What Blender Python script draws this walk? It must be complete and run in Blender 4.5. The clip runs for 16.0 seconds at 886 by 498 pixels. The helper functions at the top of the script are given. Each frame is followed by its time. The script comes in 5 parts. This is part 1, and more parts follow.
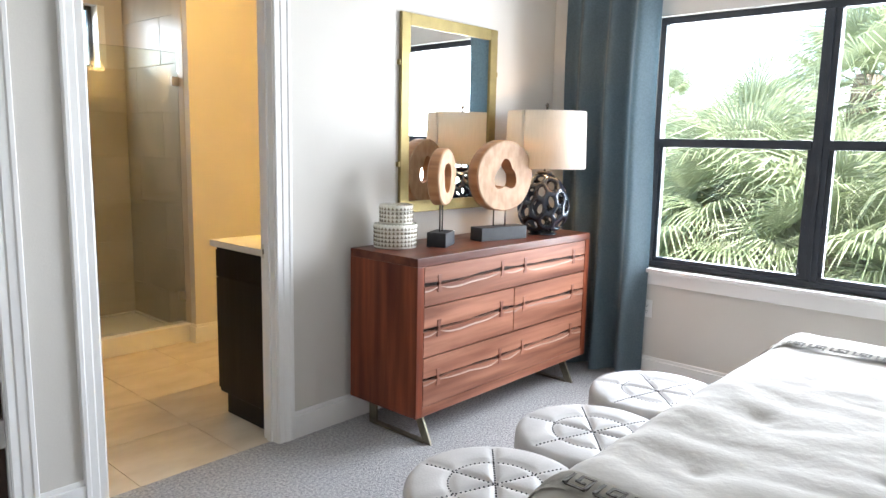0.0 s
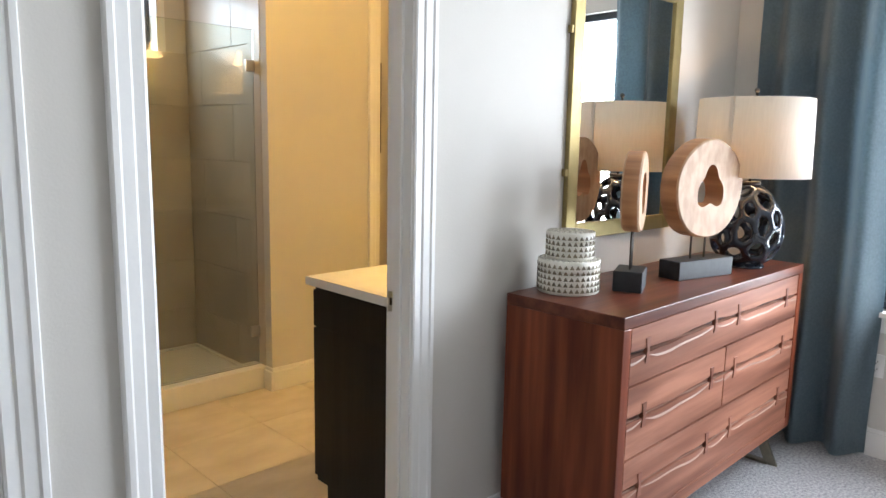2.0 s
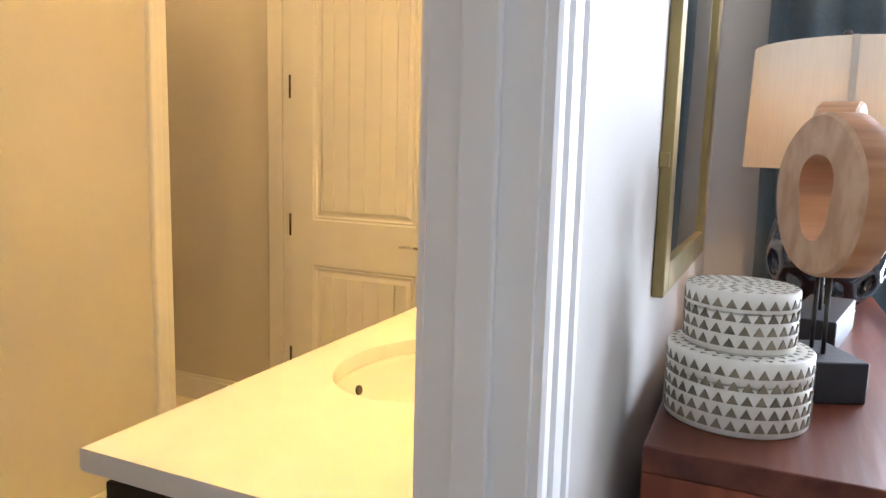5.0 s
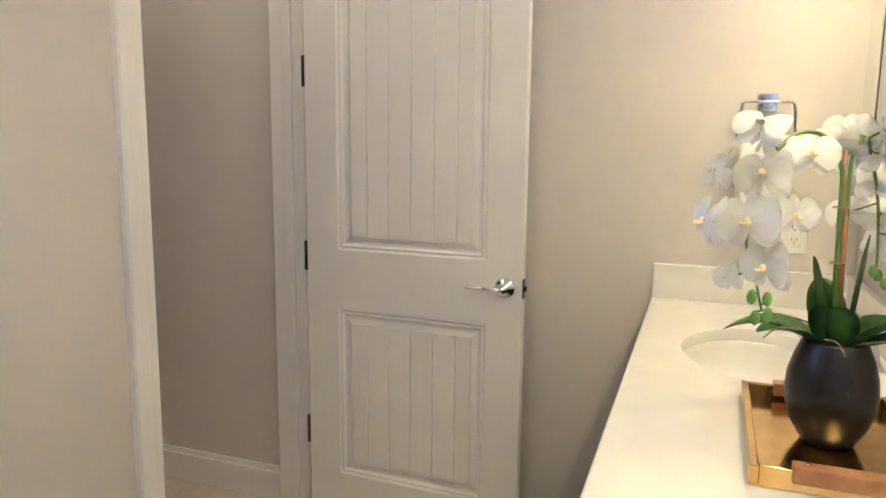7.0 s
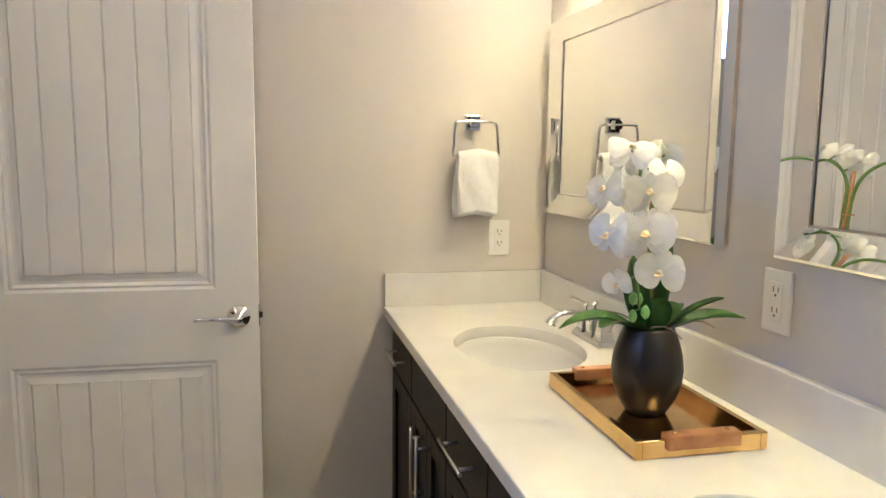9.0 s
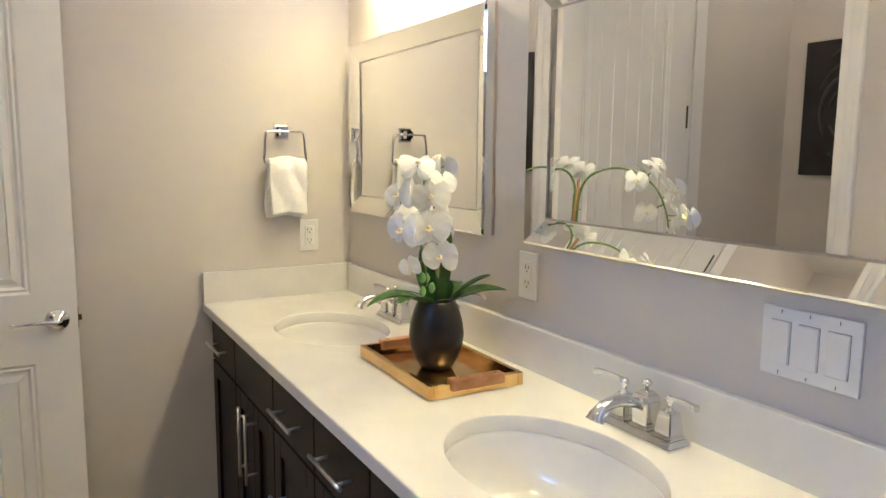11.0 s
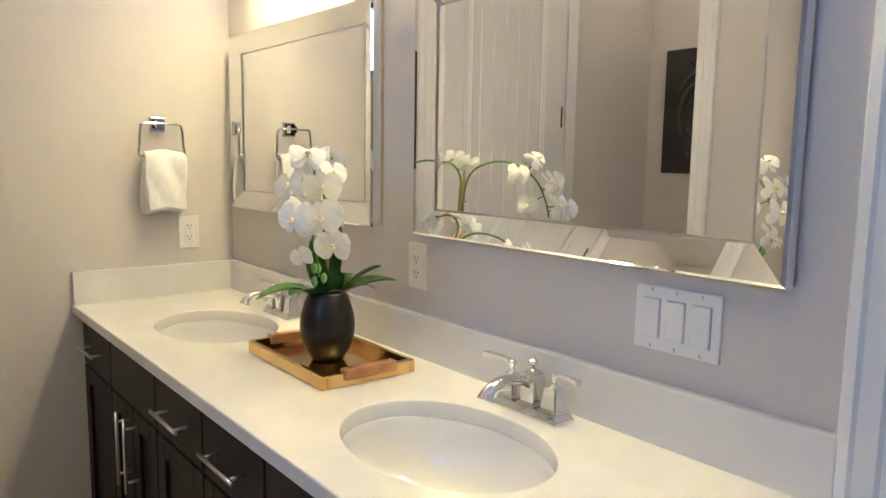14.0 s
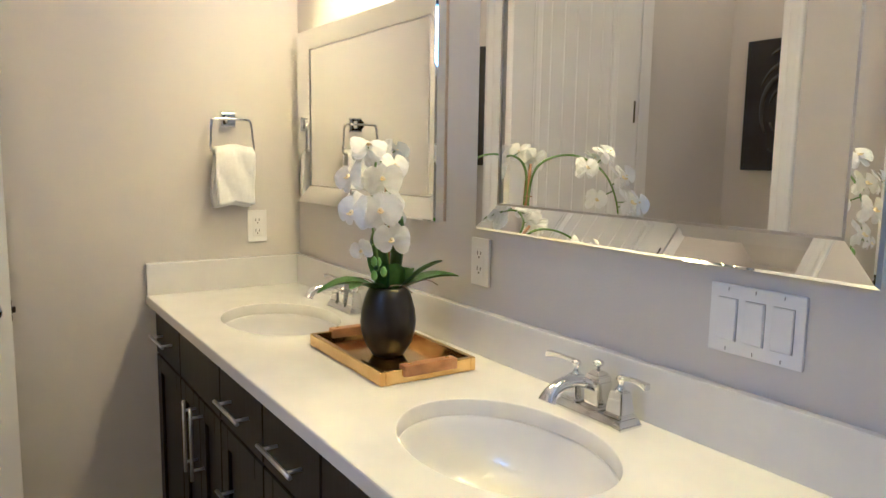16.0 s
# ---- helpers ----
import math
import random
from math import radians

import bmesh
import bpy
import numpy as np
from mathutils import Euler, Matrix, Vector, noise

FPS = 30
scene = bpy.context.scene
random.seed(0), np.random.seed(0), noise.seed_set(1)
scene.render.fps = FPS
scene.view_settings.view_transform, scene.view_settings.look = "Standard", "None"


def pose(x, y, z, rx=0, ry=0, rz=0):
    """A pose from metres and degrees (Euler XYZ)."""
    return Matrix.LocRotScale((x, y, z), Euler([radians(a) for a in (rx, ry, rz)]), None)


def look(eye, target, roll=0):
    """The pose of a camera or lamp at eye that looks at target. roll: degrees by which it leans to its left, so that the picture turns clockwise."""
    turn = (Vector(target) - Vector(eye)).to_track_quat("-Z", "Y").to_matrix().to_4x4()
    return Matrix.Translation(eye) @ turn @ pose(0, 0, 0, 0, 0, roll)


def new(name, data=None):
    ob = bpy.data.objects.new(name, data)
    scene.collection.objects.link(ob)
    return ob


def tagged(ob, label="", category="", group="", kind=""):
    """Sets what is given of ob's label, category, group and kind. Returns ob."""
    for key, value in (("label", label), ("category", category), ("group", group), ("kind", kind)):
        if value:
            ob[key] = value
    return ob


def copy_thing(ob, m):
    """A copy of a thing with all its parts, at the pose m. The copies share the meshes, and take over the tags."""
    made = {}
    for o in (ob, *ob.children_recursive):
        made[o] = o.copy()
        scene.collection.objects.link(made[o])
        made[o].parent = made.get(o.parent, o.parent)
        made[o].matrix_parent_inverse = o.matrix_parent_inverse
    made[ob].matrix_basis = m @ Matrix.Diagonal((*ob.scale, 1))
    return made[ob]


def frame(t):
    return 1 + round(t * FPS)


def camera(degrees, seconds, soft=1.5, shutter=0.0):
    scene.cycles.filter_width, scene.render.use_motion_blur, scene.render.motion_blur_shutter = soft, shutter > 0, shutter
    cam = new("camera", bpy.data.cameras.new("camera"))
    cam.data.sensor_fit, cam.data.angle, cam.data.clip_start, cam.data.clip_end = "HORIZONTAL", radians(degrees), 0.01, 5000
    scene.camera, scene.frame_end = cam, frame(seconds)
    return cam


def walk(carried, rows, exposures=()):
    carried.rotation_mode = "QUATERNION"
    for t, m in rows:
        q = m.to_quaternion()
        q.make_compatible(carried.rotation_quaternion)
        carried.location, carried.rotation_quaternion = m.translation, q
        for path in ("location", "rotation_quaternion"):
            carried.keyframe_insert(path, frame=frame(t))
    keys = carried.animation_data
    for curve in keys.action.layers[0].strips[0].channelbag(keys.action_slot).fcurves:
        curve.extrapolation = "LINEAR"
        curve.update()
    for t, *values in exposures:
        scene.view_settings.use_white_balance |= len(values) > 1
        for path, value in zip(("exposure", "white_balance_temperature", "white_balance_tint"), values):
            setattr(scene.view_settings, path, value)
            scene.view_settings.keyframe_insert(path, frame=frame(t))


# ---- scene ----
cam = camera(64.6, 16.0)
PATH = [
    (0, (-1.814, -2.588, 1.413), (-0.343, -1.267, 1.115), 1.2),
    (0.5, (-1.711, -2.367, 1.406), (-0.308, -0.974, 1.101), 1.0),
    (1, (-1.566, -2.078, 1.413), (-0.181, -0.669, 1.103), 1.0),
    (1.5, (-1.482, -1.818, 1.39), (-0.099, -0.406, 1.083), 1.1),
    (2, (-1.405, -1.51, 1.411), (-0.019, -0.101, 1.105), 1.1),
    (2.5, (-1.283, -1.237, 1.382), (0.109, 0.167, 1.077), 1.0),
    (3, (-1.154, -0.948, 1.374), (0.294, 0.398, 1.07), 0.9),
    (3.2, (-1.115, -0.848, 1.356), (0.371, 0.456, 1.056), 0.9),
    (5.3, (-0.459, 0.008, 1.302), (1.362, 0.786, 1.022), 1.3),
    (5.5, (-0.383, 0.09, 1.314), (1.441, 0.858, 1.026), 1.15),
    (6, (-0.26, 0.282, 1.354), (1.574, 1.019, 1.046), 0.7),
    (6.5, (-0.114, 0.427, 1.349), (1.726, 1.152, 1.048), 0.7),
    (7, (-0.031, 0.568, 1.337), (1.826, 1.251, 1.046), 0.6),
    (7.5, (0.025, 0.688, 1.35), (1.961, 1.095, 1.062), 0.5),
    (8, (0.084, 0.78, 1.343), (2.063, 0.862, 1.063), 0.6),
    (8.5, (0.08, 0.886, 1.335), (2.05, 0.66, 1.072), 0.6),
    (9, (0.009, 1.013, 1.352), (1.937, 0.545, 1.096), 0.6),
    (9.5, (-0.082, 1.097, 1.355), (1.787, 0.433, 1.102), 0.5),
    (10, (-0.164, 1.119, 1.366), (1.651, 0.318, 1.112), 0.5),
    (10.2, (-0.195, 1.113, 1.38), (1.602, 0.273, 1.125), 0.5),
    (12.5, (-0.276, 1.195, 1.383), (1.297, -0.013, 1.128), 0.7),
    (13, (-0.268, 1.18, 1.36), (1.276, -0.067, 1.11), 0.8),
    (13.5, (-0.267, 1.176, 1.365), (1.263, -0.087, 1.113), 0.9),
    (14, (-0.265, 1.166, 1.362), (1.263, -0.1, 1.11), 0.9),
    (14.5, (-0.265, 1.157, 1.362), (1.263, -0.109, 1.109), 0.9),
    (15, (-0.26, 1.141, 1.357), (1.295, -0.091, 1.103), 0.9),
    (15.5, (-0.249, 1.134, 1.351), (1.342, -0.05, 1.095), 0.9),
    (16, (-0.244, 1.132, 1.349), (1.401, 0.024, 1.091), 0.9),
]
walk(cam, [(t, look(eye, target, roll)) for t, eye, target, roll in PATH], exposures=[(0.0, 2.4, 6350, 12), (1.0, 2.2, 6250, 12), (3.2, 2.25, 6250, 12), (5.3, 2.5, 5700, 16), (5.6, 2.38, 5250, 16), (6.0, 2.28, 4550, 16), (6.6, 2.24, 3960, 18), (9.0, 2.13, 3890, 18), (16.0, 2.04, 3930, 17)])

# world, lights
world = bpy.data.worlds.new("world")
scene.world = world
world.use_nodes = True
wn = world.node_tree.nodes
sky = wn.new("ShaderNodeTexSky")
sky.sky_type = "NISHITA"
sky.sun_disc = False
sky.sun_elevation = radians(52)
sky.sun_rotation = radians(238)
world.node_tree.links.new(sky.outputs[0], wn["Background"].inputs[0])
wn["Background"].inputs[1].default_value = 0.15


def lamp(name, kind, m, energy, colour, **more):
    data = bpy.data.lights.new(name, kind)
    data.energy, data.color = energy, colour
    for key, value in more.items():
        if key == "size":
            data.size = value
        elif key == "size_y":
            data.shape, data.size_y = "RECTANGLE", value
        elif key == "angle":
            data.angle = value
        elif key == "radius":
            data.shadow_soft_size = value
    ob = new(name, data)
    ob.matrix_world = m
    return ob


SUN = lamp("sun", "SUN", look((-8, -5, 14), (0, 0, 0)), 5.0, (1.0, 0.95, 0.86), angle=radians(0.5))
WINDOW_LIGHT = lamp("window_daylight", "AREA", look((2.37, -1.575, 1.43), (0.0, -1.575, 1.15)), 43, (0.86, 0.93, 1.0), size=1.8, size_y=1.45)
SHOWER_LIGHT = lamp("shower_window_daylight", "AREA", look((0.0, 2.975, 2.12), (0.12, 1.5, 1.0)), 2.0, (0.83, 0.92, 1.0), size=0.75, size_y=0.42)


# ---- materials ----
def material(name, colour, rough=0.6, metal=0.0, colour2=None, scale=8.0, bump=0.0, bump_scale=60.0, spec=0.5, stretch=(1, 1, 1), detail=4.0, mix=(0.35, 0.65), coat=0.0, sheen=0.0, trans=0.0, obj_random=0.0):
    """A principled material with colour drift at a large scale, grain at a small one, and fine relief."""
    mat = bpy.data.materials.new(name)
    mat.use_nodes = True
    nt = mat.node_tree
    n, l = nt.nodes, nt.links
    b = n["Principled BSDF"]
    b.inputs["Roughness"].default_value = rough
    b.inputs["Metallic"].default_value = metal
    b.inputs["Specular IOR Level"].default_value = spec
    b.inputs["Coat Weight"].default_value = coat
    b.inputs["Sheen Weight"].default_value = sheen
    b.inputs["Transmission Weight"].default_value = trans
    b.inputs["Base Color"].default_value = (*colour, 1)
    tc = n.new("ShaderNodeTexCoord")
    mp = n.new("ShaderNodeMapping")
    mp.inputs["Scale"].default_value = stretch
    l.new(tc.outputs["Object"], mp.inputs[0])
    vec = mp.outputs[0]
    if obj_random:
        info = n.new("ShaderNodeObjectInfo")
        add = n.new("ShaderNodeVectorMath")
        mul = n.new("ShaderNodeMath")
        mul.operation = "MULTIPLY"
        mul.inputs[1].default_value = 37.0
        l.new(info.outputs["Random"], mul.inputs[0])
        l.new(mp.outputs[0], add.inputs[0])
        l.new(mul.outputs[0], add.inputs[1])
        vec = add.outputs[0]
    if colour2:
        tex = n.new("ShaderNodeTexNoise")
        tex.inputs["Scale"].default_value = scale
        tex.inputs["Detail"].default_value = detail
        l.new(vec, tex.inputs["Vector"])
        ramp = n.new("ShaderNodeValToRGB")
        ramp.color_ramp.elements[0].position, ramp.color_ramp.elements[1].position = mix
        ramp.color_ramp.elements[0].color = (*colour, 1)
        ramp.color_ramp.elements[1].color = (*colour2, 1)
        l.new(tex.outputs[0], ramp.inputs[0])
        l.new(ramp.outputs[0], b.inputs["Base Color"])
    if bump:
        grain = n.new("ShaderNodeTexNoise")
        grain.inputs["Scale"].default_value = bump_scale
        grain.inputs["Detail"].default_value = 3.0
        l.new(vec, grain.inputs["Vector"])
        bm_node = n.new("ShaderNodeBump")
        bm_node.inputs["Strength"].default_value = bump
        bm_node.inputs["Distance"].default_value = 0.01
        l.new(grain.outputs[0], bm_node.inputs["Height"])
        l.new(bm_node.outputs[0], b.inputs["Normal"])
    return mat


def wood(name, dark, light, axis, ring=9.0, rough=0.42, stretch=12.0, bump=0.06):
    """Streaked timber whose grain runs along one axis (0 x, 1 y, 2 z)."""
    s = [stretch] * 3
    s[axis] = 0.075 * stretch
    mat = material(name, dark, rough, colour2=light, scale=1.0, stretch=s, bump=bump, bump_scale=5.0, detail=7.0, mix=(0.33, 0.68), obj_random=1.0)
    n, l = mat.node_tree.nodes, mat.node_tree.links
    big = n.new("ShaderNodeTexNoise")
    big.inputs["Scale"].default_value = 0.62
    big.inputs["Detail"].default_value = 4.0
    big.inputs["Distortion"].default_value = 0.8
    mapping = [q for q in n if q.bl_idname == "ShaderNodeMapping"][0]
    l.new(mapping.outputs[0], big.inputs["Vector"])
    ramp = [q for q in n if q.bl_idname == "ShaderNodeValToRGB"][0]
    mixer = n.new("ShaderNodeMixRGB")
    mixer.blend_type = "MULTIPLY"
    mixer.inputs[0].default_value = 0.55
    r2 = n.new("ShaderNodeValToRGB")
    r2.color_ramp.elements[0].position, r2.color_ramp.elements[1].position = 0.36, 0.56
    r2.color_ramp.elements[0].color, r2.color_ramp.elements[1].color = (0.33, 0.25, 0.22, 1), (1, 1, 1, 1)
    l.new(big.outputs[0], r2.inputs[0])
    l.new(ramp.outputs[0], mixer.inputs[1])
    l.new(r2.outputs[0], mixer.inputs[2])
    l.new(mixer.outputs[0], n["Principled BSDF"].inputs["Base Color"])
    return mat


PAINT_GREY = material("painted_wall", (0.61, 0.58, 0.535), 0.72, colour2=(0.64, 0.61, 0.565), scale=1.6, bump=0.05, bump_scale=170, spec=0.3)
PAINT_CEIL = material("ceiling_paint", (0.78, 0.77, 0.74), 0.85, colour2=(0.8, 0.79, 0.77), scale=3, bump=0.2, bump_scale=90)
TRIM = material("trim_paint", (0.81, 0.80, 0.78), 0.38, colour2=(0.84, 0.83, 0.81), scale=5, bump=0.03, bump_scale=60)
CARPET = material("carpet", (0.22, 0.217, 0.225), 0.95, colour2=(0.50, 0.485, 0.48), scale=85, mix=(0.36, 0.66), bump=1.0, bump_scale=160, spec=0.1, detail=6, sheen=0.3)
TILE = material("floor_tile", (0.52, 0.44, 0.33), 0.34, colour2=(0.64, 0.56, 0.45), scale=3.5, bump=0.02, bump_scale=30, stretch=(1, 2, 1), detail=8, obj_random=1.0)
GROUT = material("grout", (0.47, 0.41, 0.32), 0.9, bump=0.3, bump_scale=200)
SHOWER_TILE = material("shower_tile", (0.46, 0.40, 0.32), 0.3, colour2=(0.57, 0.5, 0.41), scale=2.2, bump=0.02, bump_scale=30, detail=8, obj_random=1.0)
PAN = material("shower_pan", (0.72, 0.7, 0.66), 0.35, colour2=(0.76, 0.74, 0.7), scale=6)
COUNTER = material("quartz", (0.70, 0.69, 0.665), 0.2, colour2=(0.74, 0.73, 0.705), scale=9, detail=8, bump=0.01, bump_scale=80)
CHAMPAGNE = material("champagne_metal", (0.56, 0.47, 0.36), 0.34, 1.0, colour2=(0.62, 0.53, 0.41), scale=30)
PORCELAIN = material("porcelain", (0.80, 0.79, 0.78), 0.08, colour2=(0.82, 0.81, 0.80), scale=2, coat=0.4)
ESPRESSO = wood("espresso_cabinet", (0.006, 0.005, 0.005), (0.014, 0.011, 0.010), 2, rough=0.42, bump=0.05)
ESPRESSO.node_tree.nodes["Principled BSDF"].inputs["Specular IOR Level"].default_value = 0.28
CHROME = material("chrome", (0.82, 0.82, 0.83), 0.06, 1.0, colour2=(0.78, 0.78, 0.79), scale=20)
NICKEL = material("brushed_nickel", (0.62, 0.60, 0.57), 0.28, 1.0, colour2=(0.68, 0.66, 0.62), scale=60, stretch=(1, 1, 12))
DARK_METAL = material("bronze_metal", (0.05, 0.045, 0.04), 0.4, 0.8, colour2=(0.08, 0.07, 0.06), scale=30)
MIRROR = material("mirror_glass", (0.90, 0.91, 0.90), 0.01, 1.0)
GOLD = material("gold_metal", (0.78, 0.56, 0.17), 0.15, 1.0, colour2=(0.64, 0.43, 0.10), scale=14, bump=0.02, bump_scale=120)
BRASS_FRAME = material("aged_brass", (0.34, 0.26, 0.11), 0.40, 0.75, colour2=(0.27, 0.21, 0.09), scale=11, bump=0.04, bump_scale=100)
BLACK_CERAMIC = material("black_ceramic", (0.010, 0.008, 0.007), 0.34, colour2=(0.02, 0.017, 0.015), scale=12, bump=0.05, bump_scale=40)
LATTICE = material("navy_black_ceramic", (0.014, 0.018, 0.026), 0.16, colour2=(0.02, 0.026, 0.04), scale=9, coat=0.5)
BASE_BLACK = material("black_wood", (0.010, 0.012, 0.015), 0.5, colour2=(0.018, 0.02, 0.024), scale=30, bump=0.05)
# one acacia: window daylight painted into the front's colour, shade into the side's
ACACIA_Z_SHADED = wood("acacia_shaded_side", (0.11, 0.021, 0.009), (0.29, 0.073, 0.030), 2, rough=0.36, stretch=16.0)
ACACIA_X_DAYLIT = wood("acacia_daylit_front", (0.205, 0.074, 0.042), (0.41, 0.18, 0.112), 0, rough=0.42, stretch=17.0)
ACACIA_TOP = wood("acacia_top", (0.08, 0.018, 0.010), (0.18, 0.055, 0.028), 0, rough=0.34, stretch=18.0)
ACACIA_EDGE = wood("acacia_live_edge", (0.36, 0.21, 0.15), (0.52, 0.35, 0.27), 0, rough=0.6, stretch=22.0)
for plank in (ACACIA_Z_SHADED, ACACIA_X_DAYLIT, ACACIA_TOP):
    plank.node_tree.nodes["Principled BSDF"].inputs["Specular IOR Level"].default_value = 0.32
ACACIA_KEY = wood("acacia_key", (0.19, 0.062, 0.036), (0.34, 0.14, 0.085), 2)
SLOT = material("slot_shadow", (0.03, 0.015, 0.01), 0.8, colour2=(0.04, 0.02, 0.013), scale=30)
LEG_METAL = material("antique_steel", (0.30, 0.27, 0.20), 0.38, 0.85, colour2=(0.22, 0.2, 0.15), scale=18)
PALE_WOOD = material("pale_wood", (0.37, 0.205, 0.105), 0.55, colour2=(0.47, 0.30, 0.175), scale=26, detail=7, mix=(0.38, 0.6), stretch=(1, 1, 0.5), bump=0.08, bump_scale=70)
BARK_WOOD = wood("pale_wood_rim", (0.38, 0.16, 0.06), (0.52, 0.27, 0.12), 1, stretch=20.0, rough=0.55)
SHADE = material("linen_shade", (0.74, 0.70, 0.62), 0.9, colour2=(0.80, 0.76, 0.68), scale=120, stretch=(1, 1, 0.1), bump=0.15, bump_scale=300, trans=0.0)
CURTAIN = material("curtain_cloth", (0.16, 0.22, 0.255), 0.85, colour2=(0.20, 0.27, 0.305), scale=90, bump=0.2, bump_scale=350, sheen=0.4)
COMFORTER = material("comforter_cloth", (0.37, 0.34, 0.30), 0.9, colour2=(0.41, 0.38, 0.335), scale=5, bump=0.25, bump_scale=30, sheen=0.3)
BAND_GREY = material("band_cloth", (0.40, 0.37, 0.32), 0.9, colour2=(0.46, 0.43, 0.375), scale=80, bump=0.2, bump_scale=300)
BAND_KEY = material("band_key_cloth", (0.085, 0.075, 0.065), 0.9, colour2=(0.12, 0.11, 0.095), scale=80)
OTTOMAN = material("ottoman_leather", (0.43, 0.41, 0.395), 0.6, colour2=(0.47, 0.45, 0.435), scale=14, bump=0.06, bump_scale=140)
NAIL = material("nailhead", (0.05, 0.05, 0.055), 0.35, 0.8)
WINDOW_FRAME = material("window_frame_black", (0.020, 0.026, 0.036), 0.42, colour2=(0.03, 0.036, 0.046), scale=12)
BOX_WHITE = material("bone_inlay", (0.72, 0.69, 0.60), 0.5, colour2=(0.78, 0.75, 0.67), scale=40)
BOX_DARK = material("inlay_triangle", (0.10, 0.085, 0.055), 0.5, colour2=(0.28, 0.23, 0.15), scale=18, obj_random=1.0)
TOWEL = material("terry_towel", (0.87, 0.86, 0.85), 0.95, colour2=(0.91, 0.90, 0.89), scale=90, bump=0.45, bump_scale=260, sheen=0.5)
PLASTIC = material("white_plastic", (0.80, 0.79, 0.76), 0.35, colour2=(0.82, 0.81, 0.79), scale=10)
PLASTIC_SEAM = material("switch_seam", (0.22, 0.215, 0.21), 0.6)
PLASTIC_DARK = material("outlet_slot", (0.12, 0.11, 0.1), 0.6)
PETAL = material("petal", (0.92, 0.92, 0.93), 0.6, colour2=(0.95, 0.94, 0.95), scale=25, bump=0.08, bump_scale=60)
PETAL_HEART = material("petal_heart", (0.80, 0.62, 0.22), 0.6, colour2=(0.88, 0.84, 0.70), scale=60)
LEAF = material("orchid_leaf", (0.03, 0.085, 0.012), 0.4, colour2=(0.11, 0.24, 0.03), spec=0.3, scale=14, bump=0.05, bump_scale=40)
BUD = material("orchid_bud", (0.16, 0.32, 0.04), 0.45, colour2=(0.24, 0.4, 0.07), scale=30)
STEM = material("orchid_stem", (0.10, 0.20, 0.03), 0.5, colour2=(0.16, 0.26, 0.05), scale=40)
STAKE = wood("bamboo_stake", (0.36, 0.18, 0.06), (0.55, 0.32, 0.13), 2, stretch=30)
TRAY_WOOD = wood("tray_handle_wood", (0.34, 0.15, 0.04), (0.56, 0.31, 0.10), 0, stretch=14)
PALM_LEAF = material("palm_leaf", (0.22, 0.27, 0.16), 0.34, colour2=(0.42, 0.44, 0.33), scale=2.5, obj_random=1.0)
PALM_TRUNK = material("palm_trunk", (0.16, 0.12, 0.085), 0.9, colour2=(0.26, 0.21, 0.16), scale=12, bump=0.8, bump_scale=25)
GRASS = material("ground_grass", (0.06, 0.10, 0.03), 0.9, colour2=(0.10, 0.14, 0.05), scale=1.5, bump=0.5, bump_scale=10)
PAINTING = material("painting_black", (0.010, 0.010, 0.011), 0.35, colour2=(0.03, 0.03, 0.033), scale=4, bump=0.1, bump_scale=20)
PAINT_GREY_STROKE = material("painting_swirl", (0.075, 0.07, 0.055), 0.5, colour2=(0.03, 0.03, 0.03), scale=7)


def glass_material(name, tint, rough=0.0, thin=0.9):
    """Clear pane: mostly see-through, with a gloss that follows Fresnel."""
    mat = bpy.data.materials.new(name)
    mat.use_nodes = True
    n, l = mat.node_tree.nodes, mat.node_tree.links
    out = n["Material Output"]
    clear, gloss, mixer, fr = n.new("ShaderNodeBsdfTransparent"), n.new("ShaderNodeBsdfGlossy"), n.new("ShaderNodeMixShader"), n.new("ShaderNodeFresnel")
    clear.inputs[0].default_value = (*tint, 1)
    gloss.inputs["Roughness"].default_value = rough
    fr.inputs[0].default_value = thin
    l.new(fr.outputs[0], mixer.inputs[0])
    l.new(clear.outputs[0], mixer.inputs[1])
    l.new(gloss.outputs[0], mixer.inputs[2])
    l.new(mixer.outputs[0], out.inputs[0])
    return mat



def translucent(mat, colour, share):
    """Lets some light pass through a thin cloth."""
    n, l = mat.node_tree.nodes, mat.node_tree.links
    b, out = n["Principled BSDF"], n["Material Output"]
    t, mixer = n.new("ShaderNodeBsdfTranslucent"), n.new("ShaderNodeMixShader")
    t.inputs[0].default_value = (*colour, 1)
    mixer.inputs[0].default_value = share
    l.new(b.outputs[0], mixer.inputs[1])
    l.new(t.outputs[0], mixer.inputs[2])
    l.new(mixer.outputs[0], out.inputs[0])


translucent(SHADE, (0.78, 0.68, 0.52), 0.35)
translucent(PETAL, (0.95, 0.95, 0.95), 0.48)
translucent(PALM_LEAF, (0.40, 0.46, 0.28), 0.45)
translucent(CURTAIN, (0.12, 0.19, 0.22), 0.12)

GLASS = glass_material("window_glass", (0.97, 0.985, 0.98), 0.0, 1.35)
SHOWER_GLASS = glass_material("shower_glass", (0.93, 0.95, 0.91), 0.0, 1.45)


def glow_material(name, colour, strength):
    mat = bpy.data.materials.new(name)
    mat.use_nodes = True
    b = mat.node_tree.nodes["Principled BSDF"]
    b.inputs["Base Color"].default_value = (0.85, 0.82, 0.75, 1)
    b.inputs["Emission Color"].default_value = (*colour, 1)
    b.inputs["Emission Strength"].default_value = strength
    return mat


BULB_GLASS = glow_material("lit_opal_glass", (1.0, 0.60, 0.22), 6.0)


